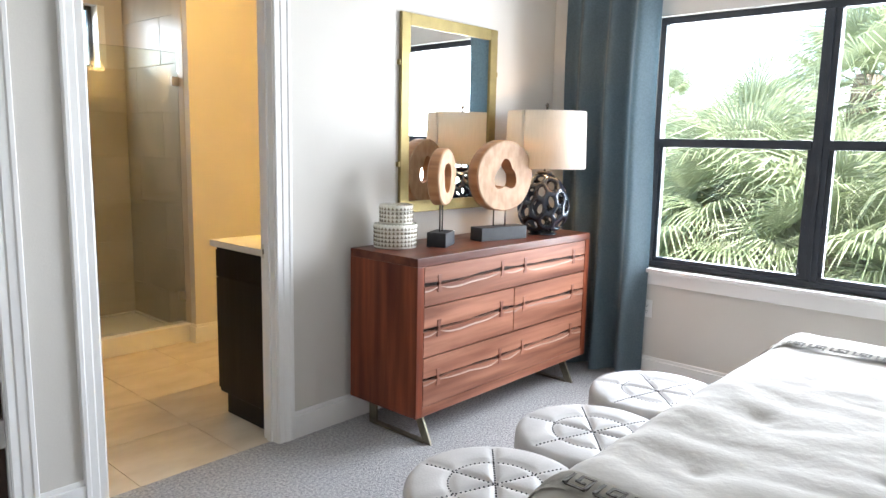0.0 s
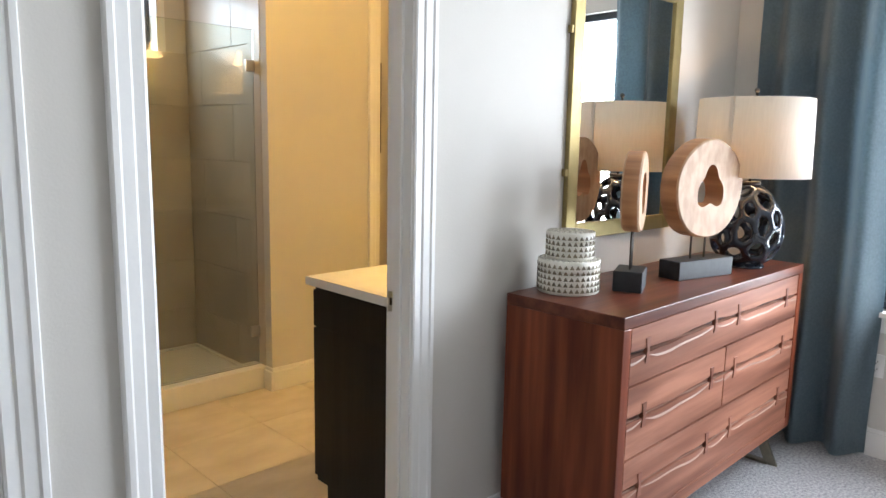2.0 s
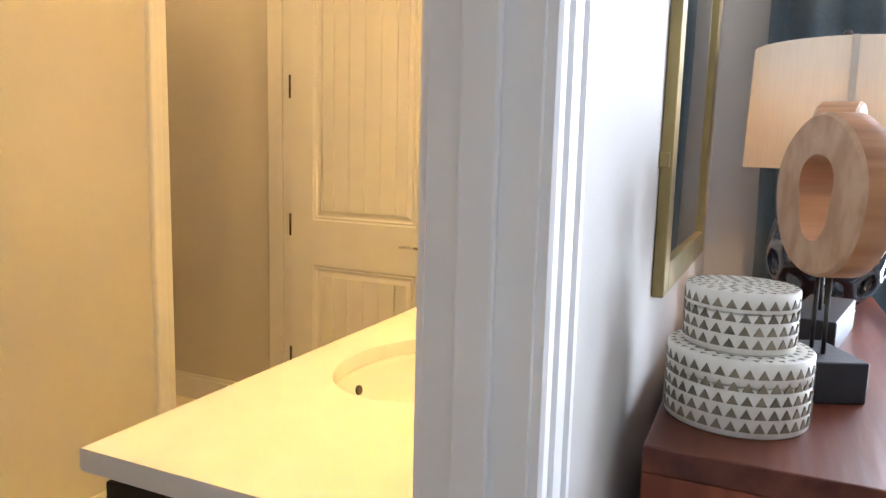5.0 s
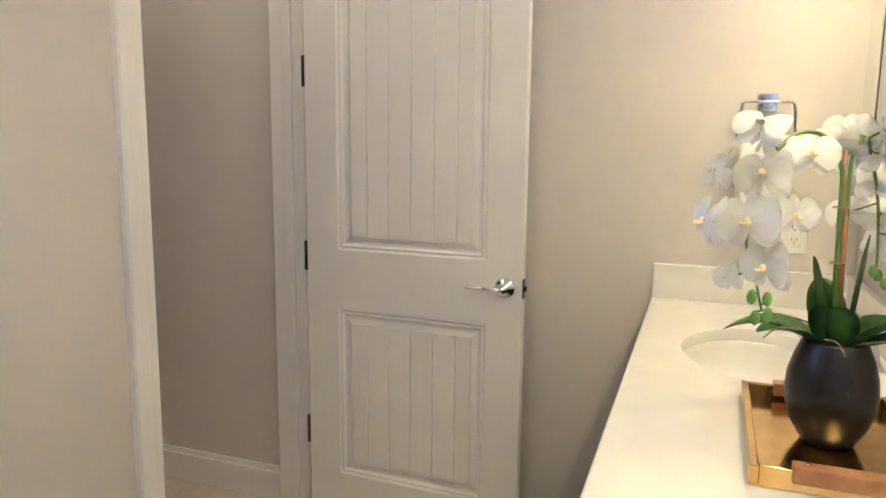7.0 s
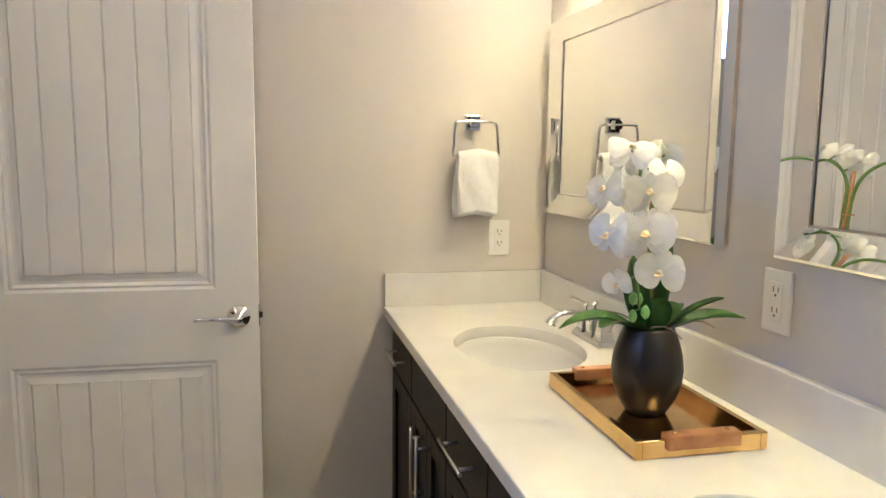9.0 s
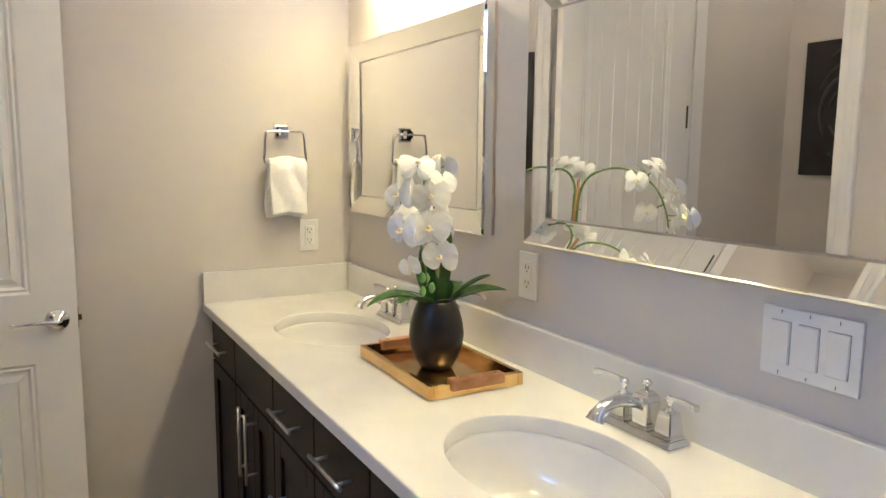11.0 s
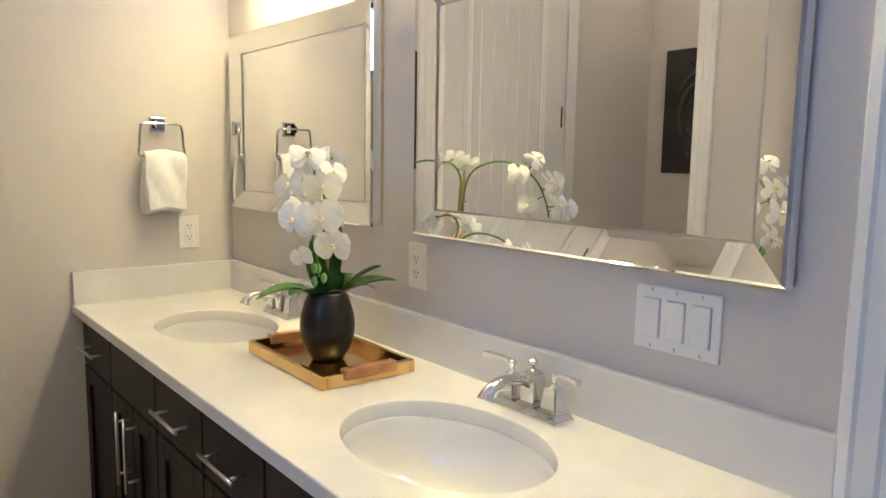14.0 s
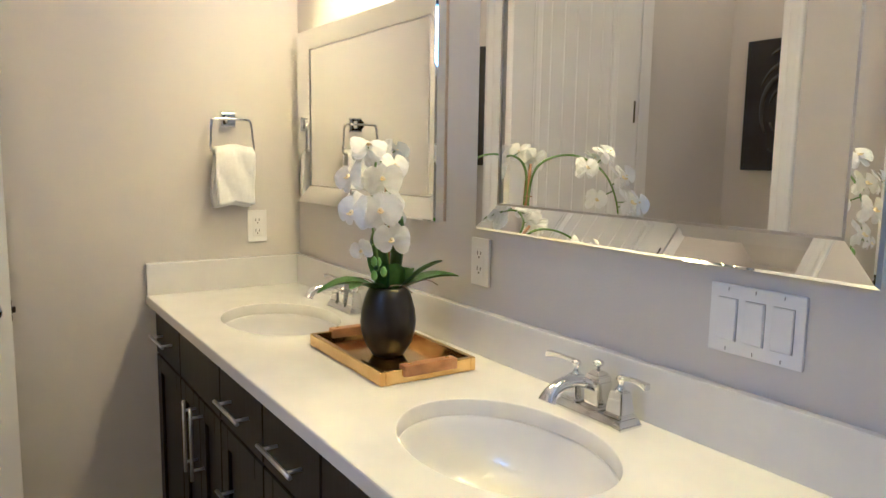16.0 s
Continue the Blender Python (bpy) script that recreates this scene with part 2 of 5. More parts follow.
# ---- mesh helpers ----
def box_bm(x0, x1, y0, y1, z0, z1, bevel=0.0, seg=2, bm=None):
    bm2 = bmesh.new()
    vs = bmesh.ops.create_cube(bm2, size=1)["verts"]
    for v in vs:
        v.co = Vector((x0 + (v.co.x + 0.5) * (x1 - x0), y0 + (v.co.y + 0.5) * (y1 - y0), z0 + (v.co.z + 0.5) * (z1 - z0)))
    if bevel:
        bmesh.ops.bevel(bm2, geom=bm2.edges[:], offset=bevel, segments=seg, affect="EDGES", profile=0.6)
    if bm is None:
        return bm2
    return join(bm, bm2)


def join(bm, other):
    """Adds the faces of other to bm and frees other."""
    table = {v: bm.verts.new(v.co) for v in other.verts}
    for f in other.faces:
        nf = bm.faces.new([table[v] for v in f.verts])
        nf.smooth = f.smooth
    other.free()
    return bm


def moved(bm, m):
    bmesh.ops.transform(bm, matrix=m, verts=bm.verts[:])
    return bm


def lathe_bm(profile, seg=40, cap=True):
    """A body of revolution round z through (radius, height) points."""
    bm = bmesh.new()
    rings = []
    for r, z in profile:
        if r < 1e-5:
            rings.append([bm.verts.new((0, 0, z))])
        else:
            rings.append([bm.verts.new((r * math.cos(2 * math.pi * k / seg), r * math.sin(2 * math.pi * k / seg), z)) for k in range(seg)])
    for a, b in zip(rings, rings[1:]):
        for k in range(seg):
            j = (k + 1) % seg
            if len(a) == 1 and len(b) == 1:
                continue
            if len(a) == 1:
                f = bm.faces.new((a[0], b[k], b[j]))
            elif len(b) == 1:
                f = bm.faces.new((a[k], a[j], b[0]))
            else:
                f = bm.faces.new((a[k], a[j], b[j], b[k]))
            f.smooth = True
    if cap:
        for ring, flip in ((rings[0], True), (rings[-1], False)):
            if len(ring) > 1:
                bm.faces.new(ring[::-1] if flip else ring)
    bmesh.ops.recalc_face_normals(bm, faces=bm.faces[:])
    return bm


def cyl_bm(r, z0, z1, seg=24, bevel=0.0):
    b = min(bevel, r * 0.9)
    if b:
        return lathe_bm([(r - b, z0), (r, z0 + b), (r, z1 - b), (r - b, z1)], seg)
    return lathe_bm([(r, z0), (r, z1)], seg)


def tube_bm(points, radius, seg=10, bm=None, taper=None):
    """A round bar along a line of points; taper gives the radius at each point."""
    out = bm or bmesh.new()
    pts = [Vector(p) for p in points]
    rings = []
    up = Vector((0, 0, 1))
    prev = None
    for i, p in enumerate(pts):
        d = (pts[min(i + 1, len(pts) - 1)] - pts[max(i - 1, 0)]).normalized()
        if prev is None:
            side = d.cross(up) if abs(d.dot(up)) < 0.95 else d.cross(Vector((1, 0, 0)))
        else:
            side = prev - d * prev.dot(d)
        side.normalize()
        prev = side
        other = d.cross(side)
        r = taper[i] if taper else radius
        rings.append([out.verts.new(p + side * (r * math.cos(2 * math.pi * k / seg)) + other * (r * math.sin(2 * math.pi * k / seg))) for k in range(seg)])
    for a, b in zip(rings, rings[1:]):
        for k in range(seg):
            j = (k + 1) % seg
            out.faces.new((a[k], a[j], b[j], b[k])).smooth = True
    out.faces.new(rings[0][::-1])
    out.faces.new(rings[-1])
    return out


def bent(points, steps=6):
    """A smooth line (Catmull-Rom) through the points."""
    p = [Vector(q) for q in points]
    p = [p[0] * 2 - p[1]] + p + [p[-1] * 2 - p[-2]]
    line = []
    for i in range(1, len(p) - 2):
        for k in range(steps):
            t = k / steps
            line.append(0.5 * (2 * p[i] + (p[i + 1] - p[i - 1]) * t + (2 * p[i - 1] - 5 * p[i] + 4 * p[i + 1] - p[i + 2]) * t * t + (3 * p[i] - p[i - 1] - 3 * p[i + 1] + p[i + 2]) * t ** 3))
    return line + [p[-2]]


def prism_bm(outline, axis, a, b):
    """An outline of (u, v) points pushed along an axis: 0 gives (s, u, v), 1 gives (u, s, v), 2 gives (u, v, s)."""
    def at(u, v, s):
        return ((s, u, v), (u, s, v), (u, v, s))[axis]
    bm = bmesh.new()
    r0 = [bm.verts.new(at(u, v, a)) for u, v in outline]
    r1 = [bm.verts.new(at(u, v, b)) for u, v in outline]
    for k in range(len(outline)):
        j = (k + 1) % len(outline)
        bm.faces.new((r0[k], r0[j], r1[j], r1[k]))
    bm.faces.new(r0[::-1])
    bm.faces.new(r1)
    bmesh.ops.recalc_face_normals(bm, faces=bm.faces[:])
    return bm


def mesh_of(name, bm, mat):
    data = bpy.data.meshes.new(name)
    bm.to_mesh(data)
    bm.free()
    for m in mat if isinstance(mat, (list, tuple)) else (mat,):
        data.materials.append(m)
    return data


def thing(name, label, category, m=None, group="", kind=""):
    """An empty at the base of a thing, which parents its parts."""
    ob = new(name)
    if m is not None:
        ob.matrix_world = m
    return tagged(ob, label, category, group, kind)


def part(name, bm, mat, parent, label="", m=None):
    ob = new(name, mesh_of(name, bm, mat))
    ob.parent = parent
    if m is not None:
        ob.matrix_basis = m
    return tagged(ob, label)


def single(name, bm, mat, label, category, m=None, group="", kind=""):
    ob = new(name, mesh_of(name, bm, mat))
    if m is not None:
        ob.matrix_world = m
    return tagged(ob, label, category, group, kind)


def structure(name, bm, mat, label="", category=""):
    return single(name, bm, mat, label, category, kind="structure")


# ---- the shell of both rooms ----
YB, YF = 0.062, 0.165          # bedroom face and bathroom face of the wall between the rooms
XE = 2.11                     # end wall of the vanity
XW = 2.192                    # window wall, room face
YC = 1.845                    # wall of the toilet room
H = 2.75
DOOR_H = 2.44

wall_a = bmesh.new()
for x0, x1, z0, z1 in ((-3.2, -1.90, 0, H), (-1.90, -1.093, DOOR_H, H), (-1.093, -0.788, 0, H), (-0.788, 0.015, DOOR_H, H), (0.015, XW, 0, H)):
    box_bm(x0, x1, YB, YF, z0, z1, bm=wall_a)
structure("wall_bath", wall_a, PAINT_GREY, "warm grey painted wall between bedroom and bathroom", "wall")

WY0, WY1, WZ0, WZ1 = -2.50, -0.652, 0.687, 2.172      # bedroom window opening
wall_w = bmesh.new()
for y0, y1, z0, z1 in ((-4.6, WY0, 0, H), (WY0, WY1, 0, WZ0), (WY0, WY1, WZ1, H), (WY1, YB, 0, H)):
    box_bm(XW, XW + 0.15, y0, y1, z0, z1, bm=wall_w)
structure("wall_window", wall_w, PAINT_GREY, "warm grey painted wall round the bedroom window", "wall")
structure("wall_west", box_bm(-3.35, -3.2, -4.6, YF, 0, H), PAINT_GREY, "plain grey bedroom wall", "wall")
structure("wall_south", box_bm(-3.35, XW + 0.15, -4.75, -4.6, 0, H), PAINT_GREY, "plain grey bedroom wall behind the bed", "wall")
structure("ceiling_bedroom", box_bm(-3.35, XW + 0.15, -4.75, YF, H, H + 0.12), PAINT_CEIL, "white bedroom ceiling", "ceiling")
structure("floor_bedroom", box_bm(-3.35, XW + 0.15, -4.75, YB + 0.045, -0.12, 0.0), CARPET, "grey cut-pile bedroom carpet", "carpet")

structure("wall_vanity_end", box_bm(XE, XE + 0.15, YF, YC, 0, H), PAINT_GREY, "warm grey wall at the end of the vanity", "wall")
wc = bmesh.new()
for x0, x1, z0, z1 in ((0.572, 1.321, 0, H), (1.321, 2.08, DOOR_H, H), (2.08, 2.26, 0, H)):
    box_bm(x0, x1, YC, YC + 0.12, z0, z1, bm=wc)
structure("wall_toilet_room", wc, PAINT_GREY, "warm grey wall with the toilet room doorway", "wall")
structure("wall_toilet_side", box_bm(2.11, 2.26, YC + 0.12, 2.66, 0, H), PAINT_GREY, "warm grey side wall of the toilet room", "wall")
structure("wall_toilet_back", box_bm(0.74, 2.26, 2.66, 2.82, 0, H), PAINT_GREY, "warm grey back wall of the toilet room", "wall")
structure("wall_shower_side", box_bm(0.60, 0.74, YC + 0.12, 2.82, 0, H), PAINT_GREY, "wall between shower and toilet room", "wall")
SX0, SX1, SZ0, SZ1 = -0.42, 0.455, 1.90, 2.35          # shower window opening
wb = bmesh.new()
for x0, x1, z0, z1 in ((-3.2, SX0, 0, H), (SX0, SX1, 0, SZ0), (SX0, SX1, SZ1, H), (SX1, 0.74, 0, H)):
    box_bm(x0, x1, 2.82, 2.96, z0, z1, bm=wb)
structure("wall_shower_back", wb, PAINT_GREY, "back wall of the shower with a high window", "wall")
structure("wall_bath_west", box_bm(-3.35, -3.2, YF, 2.96, 0, H), PAINT_GREY, "plain bathroom wall", "wall")
structure("ceiling_bath", box_bm(-3.35, 2.3, YF, 2.96, H, H + 0.12), PAINT_CEIL, "white bathroom ceiling", "ceiling")
structure("floor_bath", box_bm(-3.35, 2.3, YB + 0.045, 2.96, -0.12, -0.004), GROUT, "sand-coloured tiled bathroom floor", "floor")


# ---- trim ----
def casing_profile():
    """Stepped door casing, 85 mm wide: (across, proud) points."""
    return [(0, 0), (0, 0.011), (0.006, 0.014), (0.03, 0.012), (0.036, 0.016), (0.062, 0.017), (0.068, 0.021), (0.081, 0.021), (0.085, 0.016), (0.085, 0)]


def upright_casing(x, face, towards, out, z1, width=0.085):
    """One upright of casing: inner edge at x, spreading towards +1 or -1, proud of the wall by out (+1 or -1 in y)."""
    k = width / 0.085
    line = [(x + towards * a * k, face + out * b) for a, b in casing_profile()]
    return prism_bm(line, 2, 0.0, z1)


def head_casing(x0, x1, face, out, z):
    line = [(face + out * b, z + a) for a, b in casing_profile()]
    return prism_bm(line, 0, x0, x1)


def doorway(name, x0, x1, y0, y1, label, sides=(True, True), widths=(0.085, 0.085)):
    """Jamb, stops and casings of an opening x0..x1 in a wall y0..y1."""
    d = thing(name, label, "doorway", kind="structure")
    t = 0.015
    part("jamb", box_bm(x0, x0 + t, y0 - 0.002, y1 + 0.002, 0, DOOR_H - t, 0.001, 1), TRIM, d)
    part("jamb", box_bm(x1 - t, x1, y0 - 0.002, y1 + 0.002, 0, DOOR_H - t, 0.001, 1), TRIM, d)
    part("head_jamb", box_bm(x0, x1, y0 - 0.002, y1 + 0.002, DOOR_H - t, DOOR_H, 0.001, 1), TRIM, d)
    ym = (y0 + y1) / 2
    part("door_stop", box_bm(x0 + t, x0 + t + 0.011, ym - 0.018, ym + 0.018, 0, DOOR_H - t, 0.003, 2), TRIM, d)
    part("door_stop", box_bm(x1 - t - 0.011, x1 - t, ym - 0.018, ym + 0.018, 0, DOOR_H - t, 0.003, 2), TRIM, d)
    for face, out, on in ((y0, -1, sides[0]), (y1, 1, sides[1])):
        if on:
            part("casing", upright_casing(x0 + t - 0.005, face, -1, out, DOOR_H, widths[0]), TRIM, d)
            part("casing", upright_casing(x1 - t + 0.005, face, 1, out, DOOR_H, widths[1]), TRIM, d)
            part("head_casing", head_casing(x0 - widths[0], x1 + widths[1], face, out, DOOR_H), TRIM, d)
    return d


door_a = doorway("doorway_1", -0.788, 0.015, YB, YF, "white painted bathroom doorway with stepped casing")
strike = bmesh.new()
box_bm(-0.0025, 0.0, YF - 0.034, YF - 0.004, 0.872, 0.938, 0.001, 1, bm=strike)
strike_ob = part("strike_plate", strike, NICKEL, door_a, "brushed nickel strike plate")
part("strike_hole", box_bm(-0.0032, -0.002, YF - 0.026, YF - 0.013, 0.893, 0.917), DARK_METAL, strike_ob)
door_c = doorway("doorway_2", -1.90, -1.093, YB, YF, "white painted closet doorway with stepped casing", widths=(0.085, 0.085))
for z in (0.39, 0.98, 1.57, 2.15):
    part("hinge", box_bm(-1.165, -1.110, YB - 0.006, YB + 0.02, z - 0.05, z + 0.05, 0.003, 2), NICKEL, door_c, "brushed nickel hinge")
part("seal", box_bm(-1.150, -1.109, YB + 0.012, YB + 0.016, 0.0, DOOR_H - 0.02), SLOT, door_c, "dark rubber door seal")
part("door", box_bm(-1.88, -1.152, YB + 0.004, YB + 0.04, 0.01, DOOR_H - 0.02, 0.002, 1), TRIM, door_c, "closed white painted door")
door_b = doorway("doorway_3", 1.321, 2.08, YC, YC + 0.12, "white painted toilet room doorway with stepped casing", widths=(0.085, 0.02))


def baseboard(name, x0, x1, y0, y1, label="white painted baseboard with a stepped top"):
    """A board 130 mm high along a wall; the long side gives its direction, thickness is the short one."""
    bm = box_bm(x0, x1, y0, y1, 0, 0.112, 0.002, 1)
    if abs(x1 - x0) > abs(y1 - y0):
        box_bm(x0, x1, (y0 + y1) / 2 if name.endswith("n") else y0, y1 if name.endswith("n") else (y0 + y1) / 2, 0.112, 0.132, 0.003, 2, bm=bm)
    else:
        box_bm((x0 + x1) / 2 if name.endswith("e") else x0, x1 if name.endswith("e") else (x0 + x1) / 2, y0, y1, 0.112, 0.132, 0.003, 2, bm=bm)
    return structure(name, bm, TRIM, label, "baseboard")


baseboard("baseboard_bedroom_n", 0.086, XW, YB - 0.016, YB)
baseboard("baseboard_closet_n", -1.022, -0.859, YB - 0.016, YB)
baseboard("baseboard_window_e", XW - 0.016, XW, -4.6, YB - 0.016)
baseboard("baseboard_vanity_e", XE - 0.016, XE, 0.70, YC)
baseboard("baseboard_toilet_n", 0.572, 1.250, YC - 0.016, YC)
baseboard("baseboard_return_e", 0.556, 0.572, YC - 0.016, 1.91)
baseboard("baseboard_toilet_side_e", 2.094, 2.11, YC + 0.12, 2.66)
baseboard("baseboard_toilet_back_n", 0.74, 2.094, 2.644, 2.66)

# ---- shower ----
structure("shower_return", box_bm(0.572, 0.60, YC + 0.12 - 0.055, 1.91, 0, H), PAINT_GREY, "grey painted return beside the shower", "wall")
structure("shower_jamb_tile", box_bm(0.569, 0.60, 1.91, 2.04, 0.128, H, 0.003, 1), SHOWER_TILE, "beige tiled shower jamb", "tile")
structure("shower_curb", box_bm(-1.6, 0.60, 1.91, 2.04, 0.0, 0.128, 0.006, 2), PAN, "cream solid-surface shower curb", "curb")
pan = bmesh.new()
box_bm(-1.6, 0.60, 2.04, 2.82, 0.0, 0.045, bm=pan)
pan_thing = structure("shower_pan", pan, PAN, "cream solid-surface shower pan", "shower pan")
part("pan_rim", box_bm(0.565, 0.588, 2.04, 2.80, 0.045, 0.062, 0.006, 2), PAN, pan_thing)
part("pan_rim", box_bm(-1.6, 0.588, 2.785, 2.808, 0.045, 0.062, 0.006, 2), PAN, pan_thing)
side_tiles = structure("shower_side_tiling", box_bm(0.592, 0.60, 2.04, 2.82, 0.06, H), GROUT, "beige stone-look wall tiles in the shower", "tile")
back_tiles = structure("shower_back_tiling", box_bm(-1.6, 0.592, 2.812, 2.82, 0.06, SZ0), GROUT, "beige stone-look wall tiles in the shower", "tile")
TW, TH = 0.60, 0.3215
tile_side = mesh_of("wall_tile", box_bm(0, 0.008, 0, 0.58, 0, TH - 0.003, 0.0015, 1), SHOWER_TILE)
tile_back = mesh_of("wall_tile", box_bm(0, TW - 0.003, 0, 0.008, 0, TH - 0.003, 0.0015, 1), SHOWER_TILE)
tile_cut = mesh_of("wall_tile", box_bm(0, 0.008, 0, 0.20, 0, TH - 0.003, 0.0015, 1), SHOWER_TILE)
for row in range(8):
    z = -0.016 + row * TH
    for data, y in ((tile_side, 2.043), (tile_cut, 2.626)) if row % 2 else ((tile_cut, 2.043), (tile_side, 2.246)):
        ob = new("wall_tile", data)
        ob.parent, ob.matrix_basis = side_tiles, pose(0.584, y, z)
    for k in range(4 if row < 6 else 0):
        x = 0.584 - TW * (k + 1) + (0.3 if row % 2 else 0.0)
        ob = new("wall_tile", tile_back)
        ob.parent, ob.matrix_basis = back_tiles, pose(min(x, 0.584 - TW), 2.804 - (0.0005 if x > 0.584 - TW else 0), z)
glass_door = thing("shower_door", "frameless clear glass shower door with metal hinges", "shower door")
pane = part("glass_panel", box_bm(-0.16, 0.566, 1.972, 1.980, 0.139, 1.975, 0.001, 1), SHOWER_GLASS, glass_door)
pane.visible_shadow = False
for z in (0.323, 1.786):
    hinge = part("hinge", box_bm(0.518, 0.569, 1.964, 1.988, z - 0.03, z + 0.03, 0.003, 2), NICKEL, glass_door, "brushed nickel glass hinge")
part("sweep", box_bm(-0.16, 0.566, 1.971, 1.981, 0.129, 0.139), GLASS, glass_door)
fixed = thing("shower_screen", "fixed clear glass shower screen", "glass screen")
p2 = part("glass_panel", box_bm(-1.59, -0.166, 1.972, 1.980, 0.129, 1.975, 0.001, 1), SHOWER_GLASS, fixed)
p2.visible_shadow = False
sw = thing("window_2", "small high shower window with a dark frame", "window", kind="structure")
WX1 = SX1 - 0.05
part("reveal", box_bm(WX1, SX1, 2.816, 2.955, SZ0, SZ1), TRIM, sw)
for x0, x1, z0, z1 in ((SX0, WX1, SZ0, SZ0 + 0.03), (SX0, WX1, SZ1 - 0.03, SZ1), (SX0, SX0 + 0.03, SZ0 + 0.03, SZ1 - 0.03), (WX1 - 0.03, WX1, SZ0 + 0.03, SZ1 - 0.03)):
    part("window_frame", box_bm(x0, x1, 2.915, 2.955, z0, z1, 0.003, 1), WINDOW_FRAME, sw)
pn = part("pane", box_bm(SX0 + 0.03, WX1 - 0.03, 2.932, 2.938, SZ0 + 0.03, SZ1 - 0.03), GLASS, sw)
pn.visible_shadow = False

# ---- bedroom window ----
win = thing("window_1", "large black-framed double sash window with garden view", "window", kind="structure")
YM = (WY0 + WY1) / 2
FX0, FX1 = XW + 0.045, XW + 0.115


def bar(name, y0, y1, z0, z1, x0=FX0, x1=FX1):
    return part(name, box_bm(x0, x1, y0, y1, z0, z1, 0.004, 2), WINDOW_FRAME, win)


bar("window_frame", WY0, WY1, WZ0, WZ0 + 0.035)
bar("window_frame", WY0, WY1, WZ1 - 0.04, WZ1)
bar("window_frame", WY0, WY0 + 0.035, WZ0 + 0.035, WZ1 - 0.04)
bar("window_frame", WY1 - 0.035, WY1, WZ0 + 0.035, WZ1 - 0.04)
bar("mullion", YM - 0.042, YM + 0.042, WZ0 + 0.035, WZ1 - 0.04)
bar("mullion_rib", YM - 0.012, YM + 0.012, WZ0 + 0.035, WZ1 - 0.04, FX0 - 0.012, FX0)
for y0, y1 in ((WY0 + 0.035, YM - 0.042), (YM + 0.042, WY1 - 0.035)):
    bar("meeting_rail", y0, y1, 1.418, 1.468, FX0 - 0.006, FX1)
    bar("sash_rail", y0, y1, WZ0 + 0.035, WZ0 + 0.06, FX0 + 0.01, FX1 - 0.02)
    bar("sash_stile", y0, y0 + 0.022, WZ0 + 0.06, 1.418, FX0 + 0.01, FX1 - 0.02)
    bar("sash_stile", y1 - 0.022, y1, WZ0 + 0.06, 1.418, FX0 + 0.01, FX1 - 0.02)
    for z0, z1 in ((WZ0 + 0.06, 1.418), (1.468, WZ1 - 0.04)):
        q = part("pane", box_bm(FX1 - 0.035, FX1 - 0.03, y0, y1, z0, z1), GLASS, win)
        q.visible_shadow = False
part("window_sill", box_bm(XW - 0.045, FX0, WY0 - 0.04, WY1 + 0.04, WZ0 - 0.026, WZ0, 0.005, 2), TRIM, win, "white painted sill")
part("apron", box_bm(XW - 0.018, XW, WY0 - 0.02, WY1 + 0.02, WZ0 - 0.10, WZ0 - 0.026, 0.004, 2), TRIM, win, "white painted apron")


# ---- curtain ----
def curtain(y0, y1, waves, seed):
    rng = random.Random(seed)
    ph = [rng.uniform(0, 6.28) for _ in range(4)]
    bm = bmesh.new()
    nu, nv = 160, 26
    grid = []
    for j in range(nv + 1):
        v = j / nv
        z = 0.012 + v * 2.5
        rowv = []
        for i in range(nu + 1):
            u = i / nu
            y = y0 + (y1 - y0) * (u + 0.012 * math.sin(9 * v + ph[0]))
            spread = 0.045 + 0.02 * (1 - v)
            x = XW - 0.100 + spread * math.cos(2 * math.pi * waves * (u + 0.02 * u * math.sin(3 * v + ph[1]))) + 0.012 * math.sin(5.3 * u + 2.7 * v + ph[2])
            rowv.append(bm.verts.new((x, y, z)))
        grid.append(rowv)
    for j in range(nv):
        for i in range(nu):
            bm.faces.new((grid[j][i], grid[j][i + 1], grid[j + 1][i + 1], grid[j + 1][i])).smooth = True
    solid = bmesh.ops.solidify(bm, geom=bm.faces[:], thickness=0.004)
    return bm


cur = thing("curtain", "slate-blue floor-length curtain gathered beside the window", "curtain")
part("panel", curtain(-0.705, -0.10, 3.3, 3), CURTAIN, cur)
part("rod", tube_bm([(XW - 0.105, -2.9, 2.53), (XW - 0.105, -0.03, 2.53)], 0.014, 12), DARK_METAL, cur)
part("rod_bracket", box_bm(XW - 0.11, XW, -0.40, -0.38, 2.52, 2.54, 0.003), DARK_METAL, cur)


# ---- dresser ----
DX0, DX1, DY0, DY1, DZ0, DZ1 = 0.404, 1.893, -0.447, 0.012, 0.147, 0.900
dresser = thing("dresser", "reddish acacia six-drawer dresser with live-edge fronts", "dresser")
part("side_panel", box_bm(DX0, DX0 + 0.045, DY0, DY1, DZ0, DZ1 - 0.04, 0.003, 2), ACACIA_Z_SHADED, dresser)
part("side_panel", box_bm(DX1 - 0.045, DX1, DY0, DY1, DZ0, DZ1 - 0.04, 0.003, 2), ACACIA_Z_SHADED, dresser)
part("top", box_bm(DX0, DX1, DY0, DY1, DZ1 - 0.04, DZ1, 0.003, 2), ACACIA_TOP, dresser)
part("bottom", box_bm(DX0 + 0.045, DX1 - 0.045, DY0, DY1, DZ0, DZ0 + 0.045, 0.003, 2), ACACIA_X_DAYLIT, dresser)
part("back_panel", box_bm(DX0 + 0.045, DX1 - 0.045, DY1 - 0.012, DY1, DZ0 + 0.045, DZ1 - 0.04), ACACIA_X_DAYLIT, dresser)
